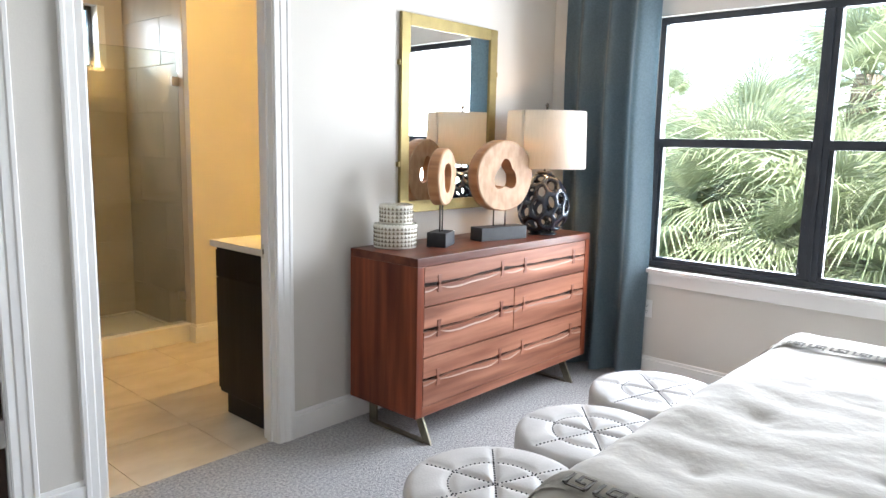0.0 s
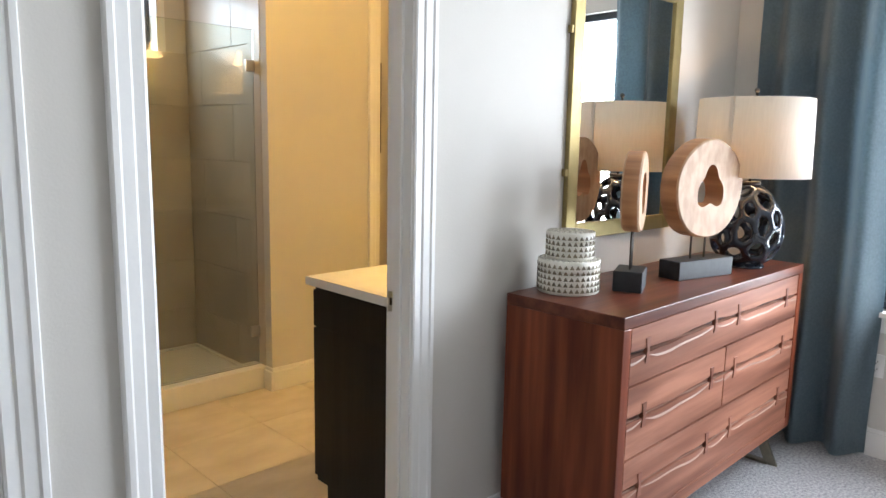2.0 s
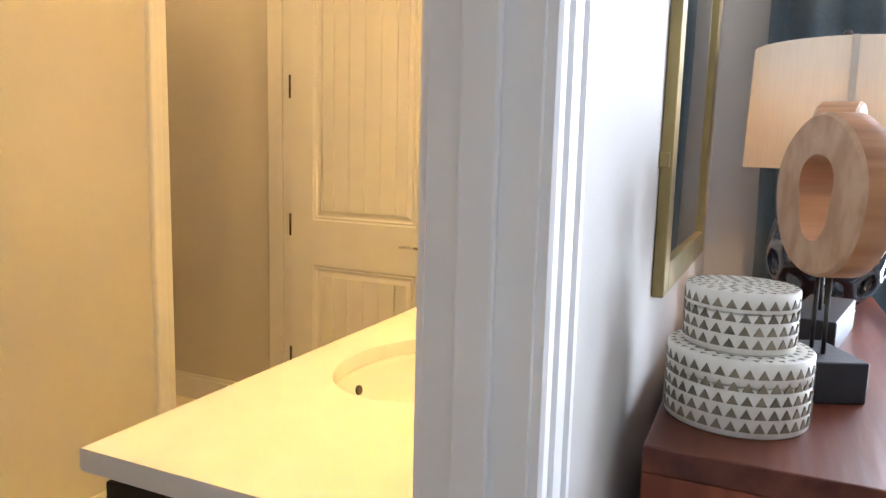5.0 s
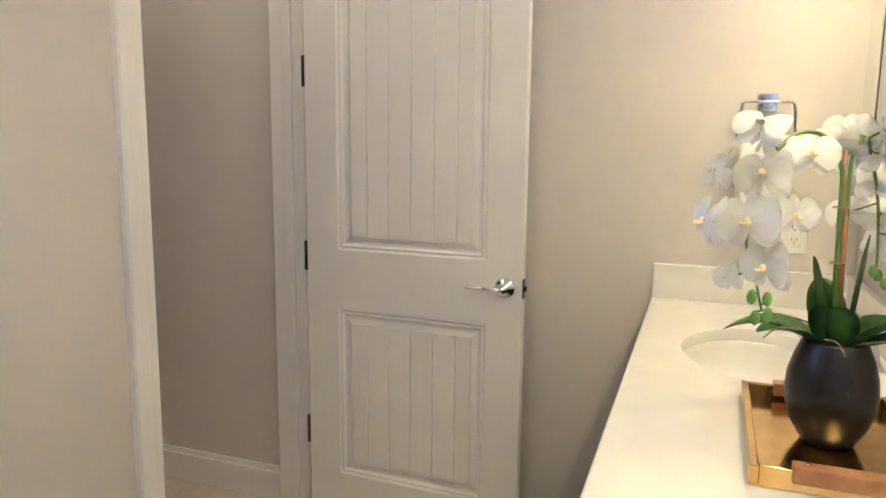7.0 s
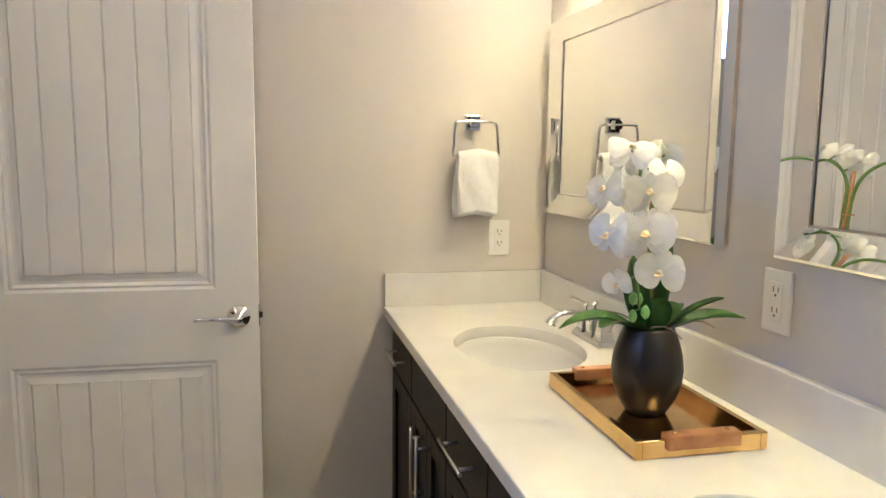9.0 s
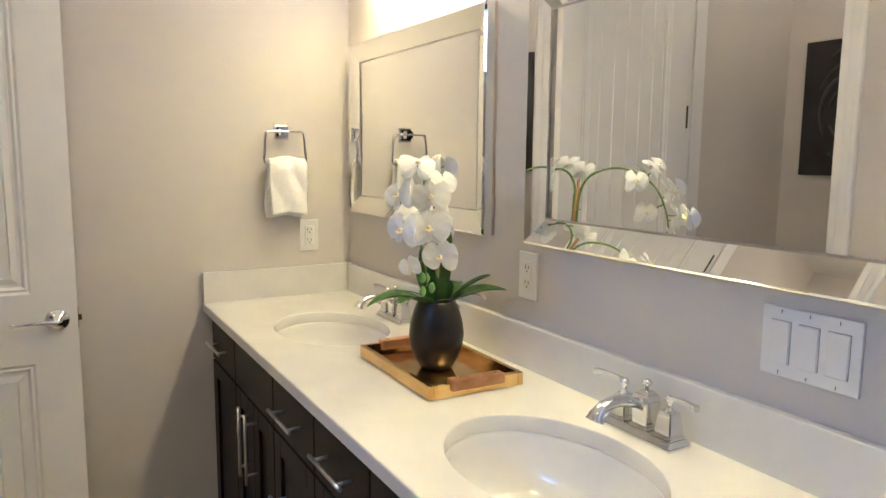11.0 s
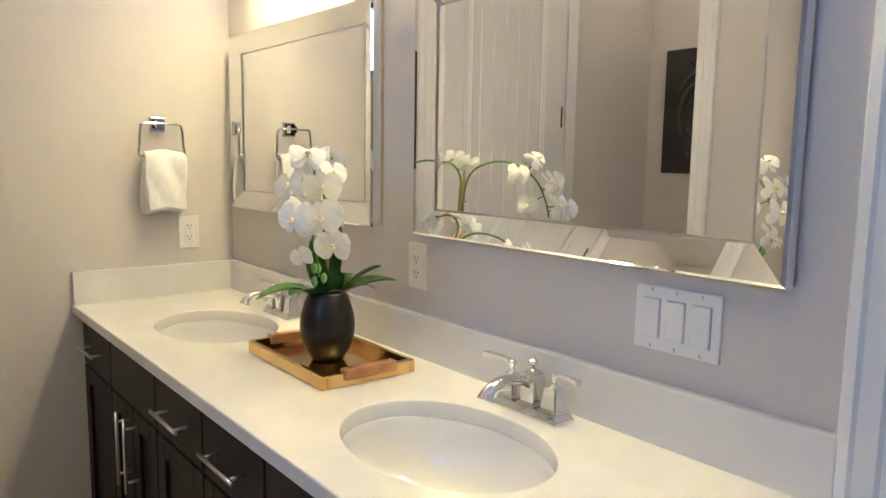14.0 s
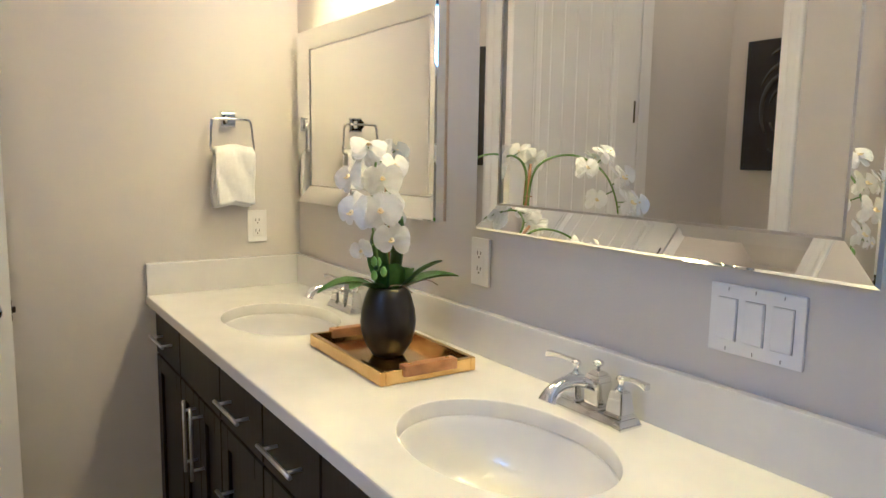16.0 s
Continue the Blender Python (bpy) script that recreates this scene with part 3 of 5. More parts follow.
part("inner_case", box_bm(DX0 + 0.045, DX1 - 0.045, DY0 + 0.045, DY0 + 0.055, DZ0 + 0.045, DZ1 - 0.04), SLOT, dresser)


def live_drawer(x0, x1, z0, z1, seed, keys):
    """A drawer front of two boards that meet at a wavy open slot, tied by butterfly keys."""
    rng = random.Random(seed)
    a, b, c, d = rng.uniform(0, 6), rng.uniform(0, 6), rng.uniform(3, 5), rng.uniform(9, 13)
    zm = z0 + (z1 - z0) * 0.56
    n = 44

    def mid(x, k):
        return zm + 0.004 * math.sin(c * x + a) + 0.0025 * math.sin(d * x + b) + 0.0015 * math.sin(31 * x + k)

    def near(x):
        return max(math.exp(-((x - kx) / 0.045) ** 2) for kx in keys)

    def gap(x):
        g = 0.0052 + 0.0016 * math.sin(2.3 * c * x + b) + 0.004 * near(x)
        return max(0.002, g)

    dr = part("drawer", box_bm(x0, x1, DY0 + 0.026, DY0 + 0.044, z0, z1), SLOT, dresser)
    xs = [x0 + (x1 - x0) * i / n for i in range(n + 1)]
    up = [(x, mid(x, 0) + gap(x)) for x in xs] + [(x1, z1), (x0, z1)]
    low = [(x0, z0), (x1, z0)] + [(x, mid(x, 2) - gap(x) - 0.004) for x in reversed(xs)]
    part("upper_board", prism_bm(up, 1, DY0 + 0.002, DY0 + 0.026), ACACIA_X_DAYLIT, dr)
    part("lower_board", prism_bm(low, 1, DY0 + 0.002, DY0 + 0.026), ACACIA_X_DAYLIT, dr)
    bm = bmesh.new()
    rows = []
    for x in xs:
        zt = mid(x, 2) - gap(x) - 0.004
        w = (0.022 + 0.005 * math.sin(c * 1.7 * x + a)) * (1 - 0.85 * near(x)) + 0.002
        rows.append([bm.verts.new(p) for p in ((x, DY0 + 0.026, zt - 0.003), (x, DY0 + 0.012, zt + 0.0012), (x, DY0 + 0.0035, zt - 0.3 * w), (x, DY0 + 0.0008, zt - w))])
    for r0, r1 in zip(rows, rows[1:]):
        for k in range(3):
            bm.faces.new((r0[k], r0[k + 1], r1[k + 1], r1[k])).smooth = True
    part("live_edge", bm, ACACIA_EDGE, dr, "pale sapwood live edge")
    for kx in keys:
        if x0 + 0.02 < kx < x1 - 0.02:
            zc = mid(kx, 0)
            w, h = 0.014, 0.040
            shape = [(kx - w, zc + h), (kx - w * 0.45, zc), (kx - w, zc - h), (kx + w, zc - h), (kx + w * 0.45, zc), (kx + w, zc + h)]
            part("butterfly_key", prism_bm(shape, 1, DY0 - 0.0015, DY0 + 0.012), ACACIA_KEY, dr, "wooden butterfly key")


fx0, fx1 = DX0 + 0.05, DX1 - 0.05
split = 1.145
live_drawer(fx0, fx1, 0.674, 0.857, 11, (0.555, 1.035, 1.235, 1.72))
live_drawer(fx0, split - 0.004, 0.432, 0.666, 12, (0.555, 1.035))
live_drawer(split + 0.004, fx1, 0.432, 0.666, 13, (1.235, 1.72))
live_drawer(fx0, fx1, 0.196, 0.424, 14, (0.555, 1.035, 1.235, 1.72))
for lx, s in ((DX0 + 0.085, 1), (DX1 - 0.16, -1)):
    leg = thing("leg_frame", "", "")
    leg.parent = dresser
    for yy, dy in ((DY0 + 0.075, -0.07), (DY1 - 0.075, 0.0)):
        w = 0.05
        shape = [(yy - w / 2, DZ0), (yy + w / 2, DZ0), (yy + dy + w / 2, 0.0), (yy + dy - w / 2, 0.0)]
        part("leg", prism_bm(shape, 0, lx, lx + 0.012), LEG_METAL, leg, "antique steel flat-bar leg")
    part("foot_bar", box_bm(lx - 0.01, lx + 0.022, DY0 + 0.02, DY1 - 0.06, 0.0, 0.012, 0.002, 1), LEG_METAL, leg)


# ---- bed and ottomans ----
def comforter():
    bm = bmesh.new()
    x0, x1, y0, y1, top = -0.64, 1.42, -3.80, -1.71, 0.665
    nx, ny = 150, 130
    grid = []
    for j in range(ny + 1):
        rowv = []
        for i in range(nx + 1):
            u, v = i / nx, j / ny
            x, y = x0 + (x1 - x0) * u, y0 + (y1 - y0) * v
            ex, ey = min(x - x0, x1 - x), y1 - y
            drop = 0.0
            r = 0.13
            for e in (ex, ey):
                if e < r:
                    drop += r - math.sqrt(max(0.0, r * r - (r - e) ** 2))
            z = top - drop * 1.2
            z += 0.014 * noise.noise(Vector((x * 3.1, y * 2.6, 0.3))) + 0.008 * noise.noise(Vector((x * 9, y * 5, 1.7)))
            z += 0.010 * abs(noise.noise(Vector((x * 5.5 + y * 3.0, y * 1.6 - x * 4.5, 4.1)))) ** 0.7
            z += 0.007 * abs(noise.noise(Vector((x * 3.5 + y * 1.5, y * 15.0 - x * 5.0, 7.7)))) * (0.4 + 0.6 * math.exp(-ey / 0.5))
            for k in range(4):
                for q in range(5):
                    px, py = -0.25 + 0.46 * k + (0.23 if q % 2 else 0), -2.0 - 0.36 * q
                    dd = ((x - px) ** 2 + (y - py) ** 2) ** 0.5
                    z -= 0.013 * math.exp(-(dd / 0.03) ** 2) + 0.007 * math.exp(-(dd / 0.12) ** 2)
            rowv.append(bm.verts.new((x, y, z)))
        grid.append(rowv)
    for j in range(ny):
        for i in range(nx):
            bm.faces.new((grid[j][i], grid[j][i + 1], grid[j + 1][i + 1], grid[j + 1][i])).smooth = True
    edge = [grid[j][0] for j in range(ny, -1, -1)] + [grid[0][i] for i in range(1, nx + 1)] + [grid[j][nx] for j in range(1, ny + 1)] + [grid[ny][i] for i in range(nx - 1, 0, -1)]
    ring = edge
    for k, z in enumerate((0.40, 0.12)):
        nxt = []
        for n, v in enumerate(edge):
            w = 0.014 * math.sin(n * 0.42) * (k + 1)
            c = Vector(((x0 + x1) / 2, (y0 + y1) / 2, 0))
            out = Vector((v.co.x, v.co.y, 0)) - c
            nxt.append(bm.verts.new((v.co.x + (0.012 + w) * (1 if out.x > 0 else -1) * (abs(out.x) > 1.02), v.co.y + (0.012 + w) * (1 if out.y > 0 else -1) * (abs(out.y) > 1.04), z)))
        for n in range(len(edge)):
            m2 = (n + 1) % len(edge)
            bm.faces.new((ring[n], ring[m2], nxt[m2], nxt[n])).smooth = True
        ring = nxt
    bmesh.ops.recalc_face_normals(bm, faces=bm.faces[:])
    return bm


def bed_height(x, y):
    ey = -1.71 - y
    drop = 0.0
    for e in (min(x + 0.64, 1.42 - x), ey):
        if e < 0.13:
            drop += 0.13 - math.sqrt(max(0.0, 0.0169 - (0.13 - e) ** 2))
    return 0.665 - 1.2 * drop


bed = thing("bed", "king bed under a cream tufted comforter with key-pattern bands", "bed")
part("comforter", comforter(), COMFORTER, bed, "cream tufted comforter")
part("bed_base", box_bm(-0.55, 1.37, -3.77, -1.77, 0.0, 0.30, 0.01), BASE_BLACK, bed)


def band(xc, w, name, mat, lift):
    bm = bmesh.new()
    prev = None
    for k in range(90):
        y = -1.712 - k * 0.023
        rowv = [bm.verts.new((xc + s * w / 2, y, bed_height(xc + s * w / 2, y) + lift + 0.014 * noise.noise(Vector(((xc) * 3.1, y * 2.6, 0.3))) + 0.006)) for s in (-1, -0.5, 0, 0.5, 1)]
        if prev:
            for a in range(4):
                bm.faces.new((prev[a], prev[a + 1], rowv[a + 1], rowv[a])).smooth = True
        prev = rowv
    bmesh.ops.solidify(bm, geom=bm.faces[:], thickness=-0.004)
    return part(name, bm, mat, bed, "grey woven border band")


for xc in (-0.525, 1.065):
    b = band(xc, 0.075, "border_band", BAND_GREY, 0.010)
    keys = bmesh.new()
    for k in range(1, 24):
        y = -1.75 - k * 0.075
        for dx, dy, lx, ly in ((0, 0, 0.050, 0.008), (-0.021, -0.026, 0.008, 0.052), (0, -0.052, 0.050, 0.008), (0.021, -0.036, 0.008, 0.036), (0.006, -0.022, 0.026, 0.008), (-0.004, -0.031, 0.008, 0.022)):
            z = bed_height(xc + dx, y + dy) + 0.024
            z += 0.014 * noise.noise(Vector((xc * 3.1, (y + dy) * 2.6, 0.3)))
            box_bm(xc + dx - lx / 2, xc + dx + lx / 2, y + dy - ly / 2, y + dy + ly / 2, z - 0.012, z - 0.0065, bm=keys)
    part("key_pattern", keys, BAND_KEY, b, "dark interlocking key pattern")

R, OZ = 0.254, 0.50
SEAM_RING = 0.131


def seam_depth(x, y):
    """How far the quilted top sinks at its three cross seams and its ring seam."""
    r = math.hypot(x, y)
    lines = [abs(x * math.sin(a) - y * math.cos(a)) for a in (0.0, math.pi / 3, 2 * math.pi / 3)]
    d = min(lines + [abs(r - SEAM_RING)])
    return 0.0075 * math.exp(-(d / 0.011) ** 2) + 0.003 * math.exp(-(d / 0.03) ** 2)


def ottoman_body():
    bm = bmesh.new()
    na = 96
    rings = []
    side = [(R - 0.012, 0.0), (R - 0.004, 0.008), (R, 0.03), (R, 0.25), (R, OZ - 0.045), (R - 0.001, OZ - 0.03), (R - 0.005, OZ - 0.018), (R - 0.012, OZ - 0.009)]
    for r, z in side:
        rings.append([bm.verts.new((r * math.cos(2 * math.pi * k / na), r * math.sin(2 * math.pi * k / na), z)) for k in range(na)])
    for i in range(1, 23):
        r = (R - 0.012) * (1 - i / 23)
        row = []
        for k in range(na):
            x, y = r * math.cos(2 * math.pi * k / na), r * math.sin(2 * math.pi * k / na)
            row.append(bm.verts.new((x, y, OZ - 0.009 * (r / R) ** 8 - seam_depth(x, y) * min(1.0, (R - r) / 0.02))))
        rings.append(row)
    for a, b in zip(rings, rings[1:]):
        for k in range(na):
            bm.faces.new((a[k], a[(k + 1) % na], b[(k + 1) % na], b[k])).smooth = True
    hub = bm.verts.new((0, 0, OZ - 0.010))
    for k in range(na):
        bm.faces.new((rings[-1][k], rings[-1][(k + 1) % na], hub)).smooth = True
    bm.faces.new(rings[0][::-1])
    return bm


ott = thing("ottoman", "round pale leather ottoman with quilted top and nailheads", "ottoman", pose(-0.365, -1.498, 0, 0, 0, 40), "ottomans at the foot of the bed")
part("body", ottoman_body(), OTTOMAN, ott)
seam = [(r * math.cos(a), r * math.sin(a)) for a in (0.0, math.pi / 3, 2 * math.pi / 3) for r in np.linspace(-0.238, 0.238, 34)]
seam += [(SEAM_RING * math.cos(2 * math.pi * k / 58), SEAM_RING * math.sin(2 * math.pi * k / 58)) for k in range(58)]
nails = bmesh.new()
for x, y in seam:
    bm3 = bmesh.new()
    bmesh.ops.create_uvsphere(bm3, u_segments=6, v_segments=4, radius=0.0031)
    moved(bm3, Matrix.Translation((x, y, OZ - 0.009 * (math.hypot(x, y) / R) ** 8 - seam_depth(x, y) + 0.001)))
    join(nails, bm3)
nail_ob = part("nailhead_seam", nails, NAIL, ott, "dark nailhead seams")
nail_ob["kind"] = "stuff"
for x, y, turn in ((0.142, -1.507, 40), (0.660, -1.484, 44)):
    copy_thing(ott, pose(x, y, 0, 0, 0, turn))


# ---- on and above the dresser ----
TOP = DZ1
mir = thing("wall_mirror", "rectangular mirror in an aged brass frame above the dresser", "mirror", pose(1.154, 0.04, 0, 0, 0, -1.1))
MX0, MX1, MZ0, MZ1, FY = -0.386, 0.386, 1.043, 2.071, -0.008
fw = 0.062
part("glass", box_bm(MX0 + fw - 0.006, MX1 - fw + 0.006, FY + 0.010, FY + 0.016, MZ0 + fw - 0.006, MZ1 - fw + 0.006), MIRROR, mir, "silvered mirror glass")
for x0, x1, z0, z1 in ((MX0, MX0 + fw, MZ0, MZ1), (MX1 - fw, MX1, MZ0, MZ1), (MX0 + fw, MX1 - fw, MZ0, MZ0 + fw), (MX0 + fw, MX1 - fw, MZ1 - fw, MZ1)):
    part("frame_bar", box_bm(x0, x1, FY, FY + 0.022, z0, z1, 0.002, 1), BRASS_FRAME, mir)
for z in (1.30, 1.82):
    for x in (MX0 - 0.012, MX1 - 0.006):
        part("stand_off", box_bm(x, x + 0.018, FY + 0.004, YB - 0.046, z - 0.014, z + 0.014, 0.002, 1), BRASS_FRAME, mir)
part("back_board", box_bm(MX0 + 0.004, MX1 - 0.004, FY + 0.022, YB - 0.052, MZ0 + 0.02, MZ1 - 0.02), BASE_BLACK, mir)


def ring_box(x, y, z, r, h, name, label, rows):
    b = thing(name, label, "box", pose(x, y, z, 0, 0, 20), "stacked inlay boxes")
    body_h = h * 0.66
    part("body", cyl_bm(r, 0, body_h - 0.001, 48, 0.003), BOX_WHITE, b)
    lid = part("lid", cyl_bm(r + 0.001, body_h, h, 48, 0.003), BOX_WHITE, b)
    n = int(2 * math.pi * r / 0.0195)
    tri = bmesh.new()
    for k in range(rows):
        zc = 0.008 + (h - 0.016) * (k + 0.15) / rows
        hh = (h - 0.016) / rows * 0.72
        for q in range(n):
            a = 2 * math.pi * q / n
            da = 0.0080 / r
            rr = r + 0.0022
            pts = [(rr * math.cos(a - da), rr * math.sin(a - da), zc), (rr * math.cos(a + da), rr * math.sin(a + da), zc), (rr * math.cos(a), rr * math.sin(a), zc + hh)]
            inn = [(p[0] * (r - 0.001) / rr, p[1] * (r - 0.001) / rr, p[2]) for p in pts]
            o, i = [tri.verts.new(p) for p in pts], [tri.verts.new(p) for p in inn]
            tri.faces.new(o)
            for e in range(3):
                tri.faces.new((o[e], o[(e + 1) % 3], i[(e + 1) % 3], i[e]))
    for ringr in np.linspace(r * 0.15, r * 0.9, 6):
        m3 = max(6, int(2 * math.pi * ringr / 0.018))
        for q in range(m3):
            a = 2 * math.pi * q / m3
            da = 0.006 / ringr
            pts = [(ringr * math.cos(a - da), ringr * math.sin(a - da), h + 0.0006), (ringr * math.cos(a + da), ringr * math.sin(a + da), h + 0.0006), ((ringr + 0.010) * math.cos(a), (ringr + 0.010) * math.sin(a), h + 0.0006)]
            tri.faces.new([tri.verts.new(p) for p in pts])
    t = part("triangle_inlay", tri, BOX_DARK, b, "dark triangle inlay")
    t["kind"] = "stuff"


ring_box(0.60, -0.10, TOP, 0.107, 0.116, "round_box", "round bone-white box with dark triangle inlay on the dresser", 5)
ring_box(0.607, -0.097, TOP + 0.1162, 0.083, 0.094, "round_box", "smaller round bone-white box with triangle inlay, stacked on another", 4)


def wood_ring(x, y, turn, r, thick, zc, hole, base, label):
    """A slice of trunk with an uneven hole on two pins over a black block; turn is the way its face looks."""
    t = thing("ring_sculpture", label, "sculpture", pose(x, y, TOP, 0, 0, turn), "wooden ring sculptures on the dresser")
    n = 56
    rng = random.Random(int(r * 1000))
    out, inn = [], []
    for k in range(n):
        a = 2 * math.pi * k / n
        ro = r * (1 + 0.018 * math.sin(2 * a + 1) + 0.010 * math.sin(5 * a))
        h = hole(a) * r
        out.append((ro * math.cos(a), ro * math.sin(a)))
        inn.append((h * math.cos(a), h * math.sin(a)))
    bm = bmesh.new()
    b = 0.006
    loops = []
    for pts, y2, s in ((out, -thick / 2, 1 - b / r), (out, -thick / 2 + b, 1), (out, thick / 2 - b, 1), (out, thick / 2, 1 - b / r), (inn, thick / 2, 1), (inn, -thick / 2, 1)):
        loops.append([bm.verts.new((px * s, y2, pz * s)) for px, pz in pts])
    for i in range(6):
        a, c = loops[i], loops[(i + 1) % 6]
        for k in range(n):
            j = (k + 1) % n
            f = bm.faces.new((a[k], a[j], c[j], c[k]))
            f.material_index = 1 if i in (1, 4) else 0
            f.smooth = i in (1,)
    bmesh.ops.recalc_face_normals(bm, faces=bm.faces[:])
    moved(bm, Matrix.Translation((0, 0, zc - TOP)))
    part("ring", bm, [PALE_WOOD, BARK_WOOD], t, "pale wood ring with an uneven hole")
    bw, bd, bh = base
    part("base", box_bm(-bw / 2, bw / 2, -bd / 2, bd / 2, 0, bh, 0.002, 1), BASE_BLACK, t, "black block base")
    for s in (-1, 1):
        part("pin", tube_bm([(s * bw * 0.13, 0, bh - 0.004), (s * bw * 0.13, 0, zc - TOP - r * 0.93)], 0.004, 8), DARK_METAL, t)


wood_ring(0.80, -0.224, 24, 0.143, 0.062, 1.246, lambda a: 0.36 + 0.16 * abs(math.sin(a)) ** 1.5 + 0.03 * math.sin(3 * a), (0.15, 0.10, 0.072), "tall oval slice of pale wood with a slit hole")
wood_ring(1.232, -0.262, -12, 0.193, 0.085, 1.246, lambda a: 0.385 + 0.075 * math.cos(3 * (a - math.pi / 2)) + 0.025 * math.sin(5 * a), (0.32, 0.10, 0.072), "round slice of pale wood with a triangular hole")


def lattice():
    """An egg-shaped openwork shell of irregular rounded holes."""
    bm = bmesh.new()
    pts = []
    n = 46
    for k in range(n):
        zz = 1 - 2 * (k + 0.5) / n
        rr = math.sqrt(1 - zz * zz)
        a = k * math.pi * (3 - math.sqrt(5))
        v = Vector((rr * math.cos(a), rr * math.sin(a), zz)) + Vector((0.10 * math.sin(7.1 * k), 0.10 * math.sin(3.7 * k), 0.10 * math.sin(5.3 * k)))
        pts.append(v.normalized())
    hull = bmesh.new()
    hv = [hull.verts.new(p) for p in pts]
    bmesh.ops.convex_hull(hull, input=hv)
    hull.verts.index_update()
    centre = {f: f.calc_center_median().normalized() for f in hull.faces}
    ext = {}
    for v in hull.verts:
        d = v.co.normalized()
        side = d.orthogonal().normalized()
        other = d.cross(side)
        ring = sorted(v.link_faces, key=lambda f: math.atan2(centre[f].dot(other), centre[f].dot(side)))
        corner = [centre[f] for f in ring]
        mid = sum(corner, Vector()) / len(corner)
        inner = []
        m = len(corner)
        for k in range(m):
            a, b, c = corner[k - 1], corner[k], corner[(k + 1) % m]
            for w in (0.25, 0.0, -0.25):
                p = b * (1 - abs(w)) + (a if w > 0 else c) * abs(w)
                inner.append((p, mid + (p - mid) * (0.70 if w else 0.60)))
        outs, inns = [], []
        for p, q in inner:
            key = (round(p.x, 4), round(p.y, 4), round(p.z, 4))
            if key not in ext:
                ext[key] = bm.verts.new(p.normalized())
            outs.append(ext[key])
            inns.append(bm.verts.new(q.normalized()))
        for k in range(len(outs)):
            j = (k + 1) % len(outs)
            try:
                bm.faces.new((outs[k], outs[j], inns[j], inns[k])).smooth = True
            except ValueError:
                pass
    hull.free()
    for v in bm.verts:
        d = v.co
        w = 0.150 * (1 - 0.13 * d.z)
        v.co = Vector((d.x * w, d.y * w, 0.178 + d.z * 0.182))
        v.co.z = max(v.co.z, 0.0)
    bmesh.ops.recalc_face_normals(bm, faces=bm.faces[:])
    bmesh.ops.solidify(bm, geom=bm.faces[:], thickness=0.013)
    return bm


lamp_t = thing("table_lamp", "table lamp with black openwork base and linen drum shade", "lamp", pose(1.612, -0.290, TOP))
lb = part("base", lattice(), LATTICE, lamp_t, "glossy black openwork ceramic base")
part("cap", cyl_bm(0.045, 0.352, 0.366, 28, 0.003), DARK_METAL, lamp_t)
part("foot_ring", cyl_bm(0.085, 0.0, 0.010, 36, 0.003), LATTICE, lamp_t)
part("stem", tube_bm([(0, 0, 0.36), (0, 0, 0.735)], 0.006, 10), DARK_METAL, lamp_t)
SR0, SR1, SZA, SZB = 0.232, 0.224, 0.385, 0.705
part("shade", lathe_bm([(SR0 - 0.003, SZA), (SR0, SZA), (SR1, SZB), (SR1 - 0.003, SZB), (SR0 - 0.003, SZA)], 64, cap=False), SHADE, lamp_t, "off-white linen drum shade")
part("shade_seam", box_bm(-SR0 - 0.0015, -SR0 + 0.010, -0.008, 0.008, SZA, SZB, 0.001, 1), SHADE, lamp_t)
# added weak fill light that warms the shade and the wall behind
shade_fill = lamp("shade_fill", "POINT", pose(1.612, -0.290, TOP + 0.54), 1.4, (1.0, 0.62, 0.30), radius=0.03)
finial = bmesh.new()
bmesh.ops.create_uvsphere(finial, u_segments=14, v_segments=10, radius=0.011)
moved(finial, Matrix.Translation((0, 0, 0.742)))
part("finial", finial, DARK_METAL, lamp_t)
for a in (0, 120, 240):
    part("spider_arm", tube_bm([(0, 0, 0.70), (0.222 * math.cos(radians(a)), 0.222 * math.sin(radians(a)), 0.70)], 0.002, 6), DARK_METAL, lamp_t)

# ---- vanity ----
CX0, CX1, CY1 = 0.038, XE, 0.690
SINKS = ((0.594, 0.447), (1.592, 0.437))
SA, SB = 0.213, 0.155


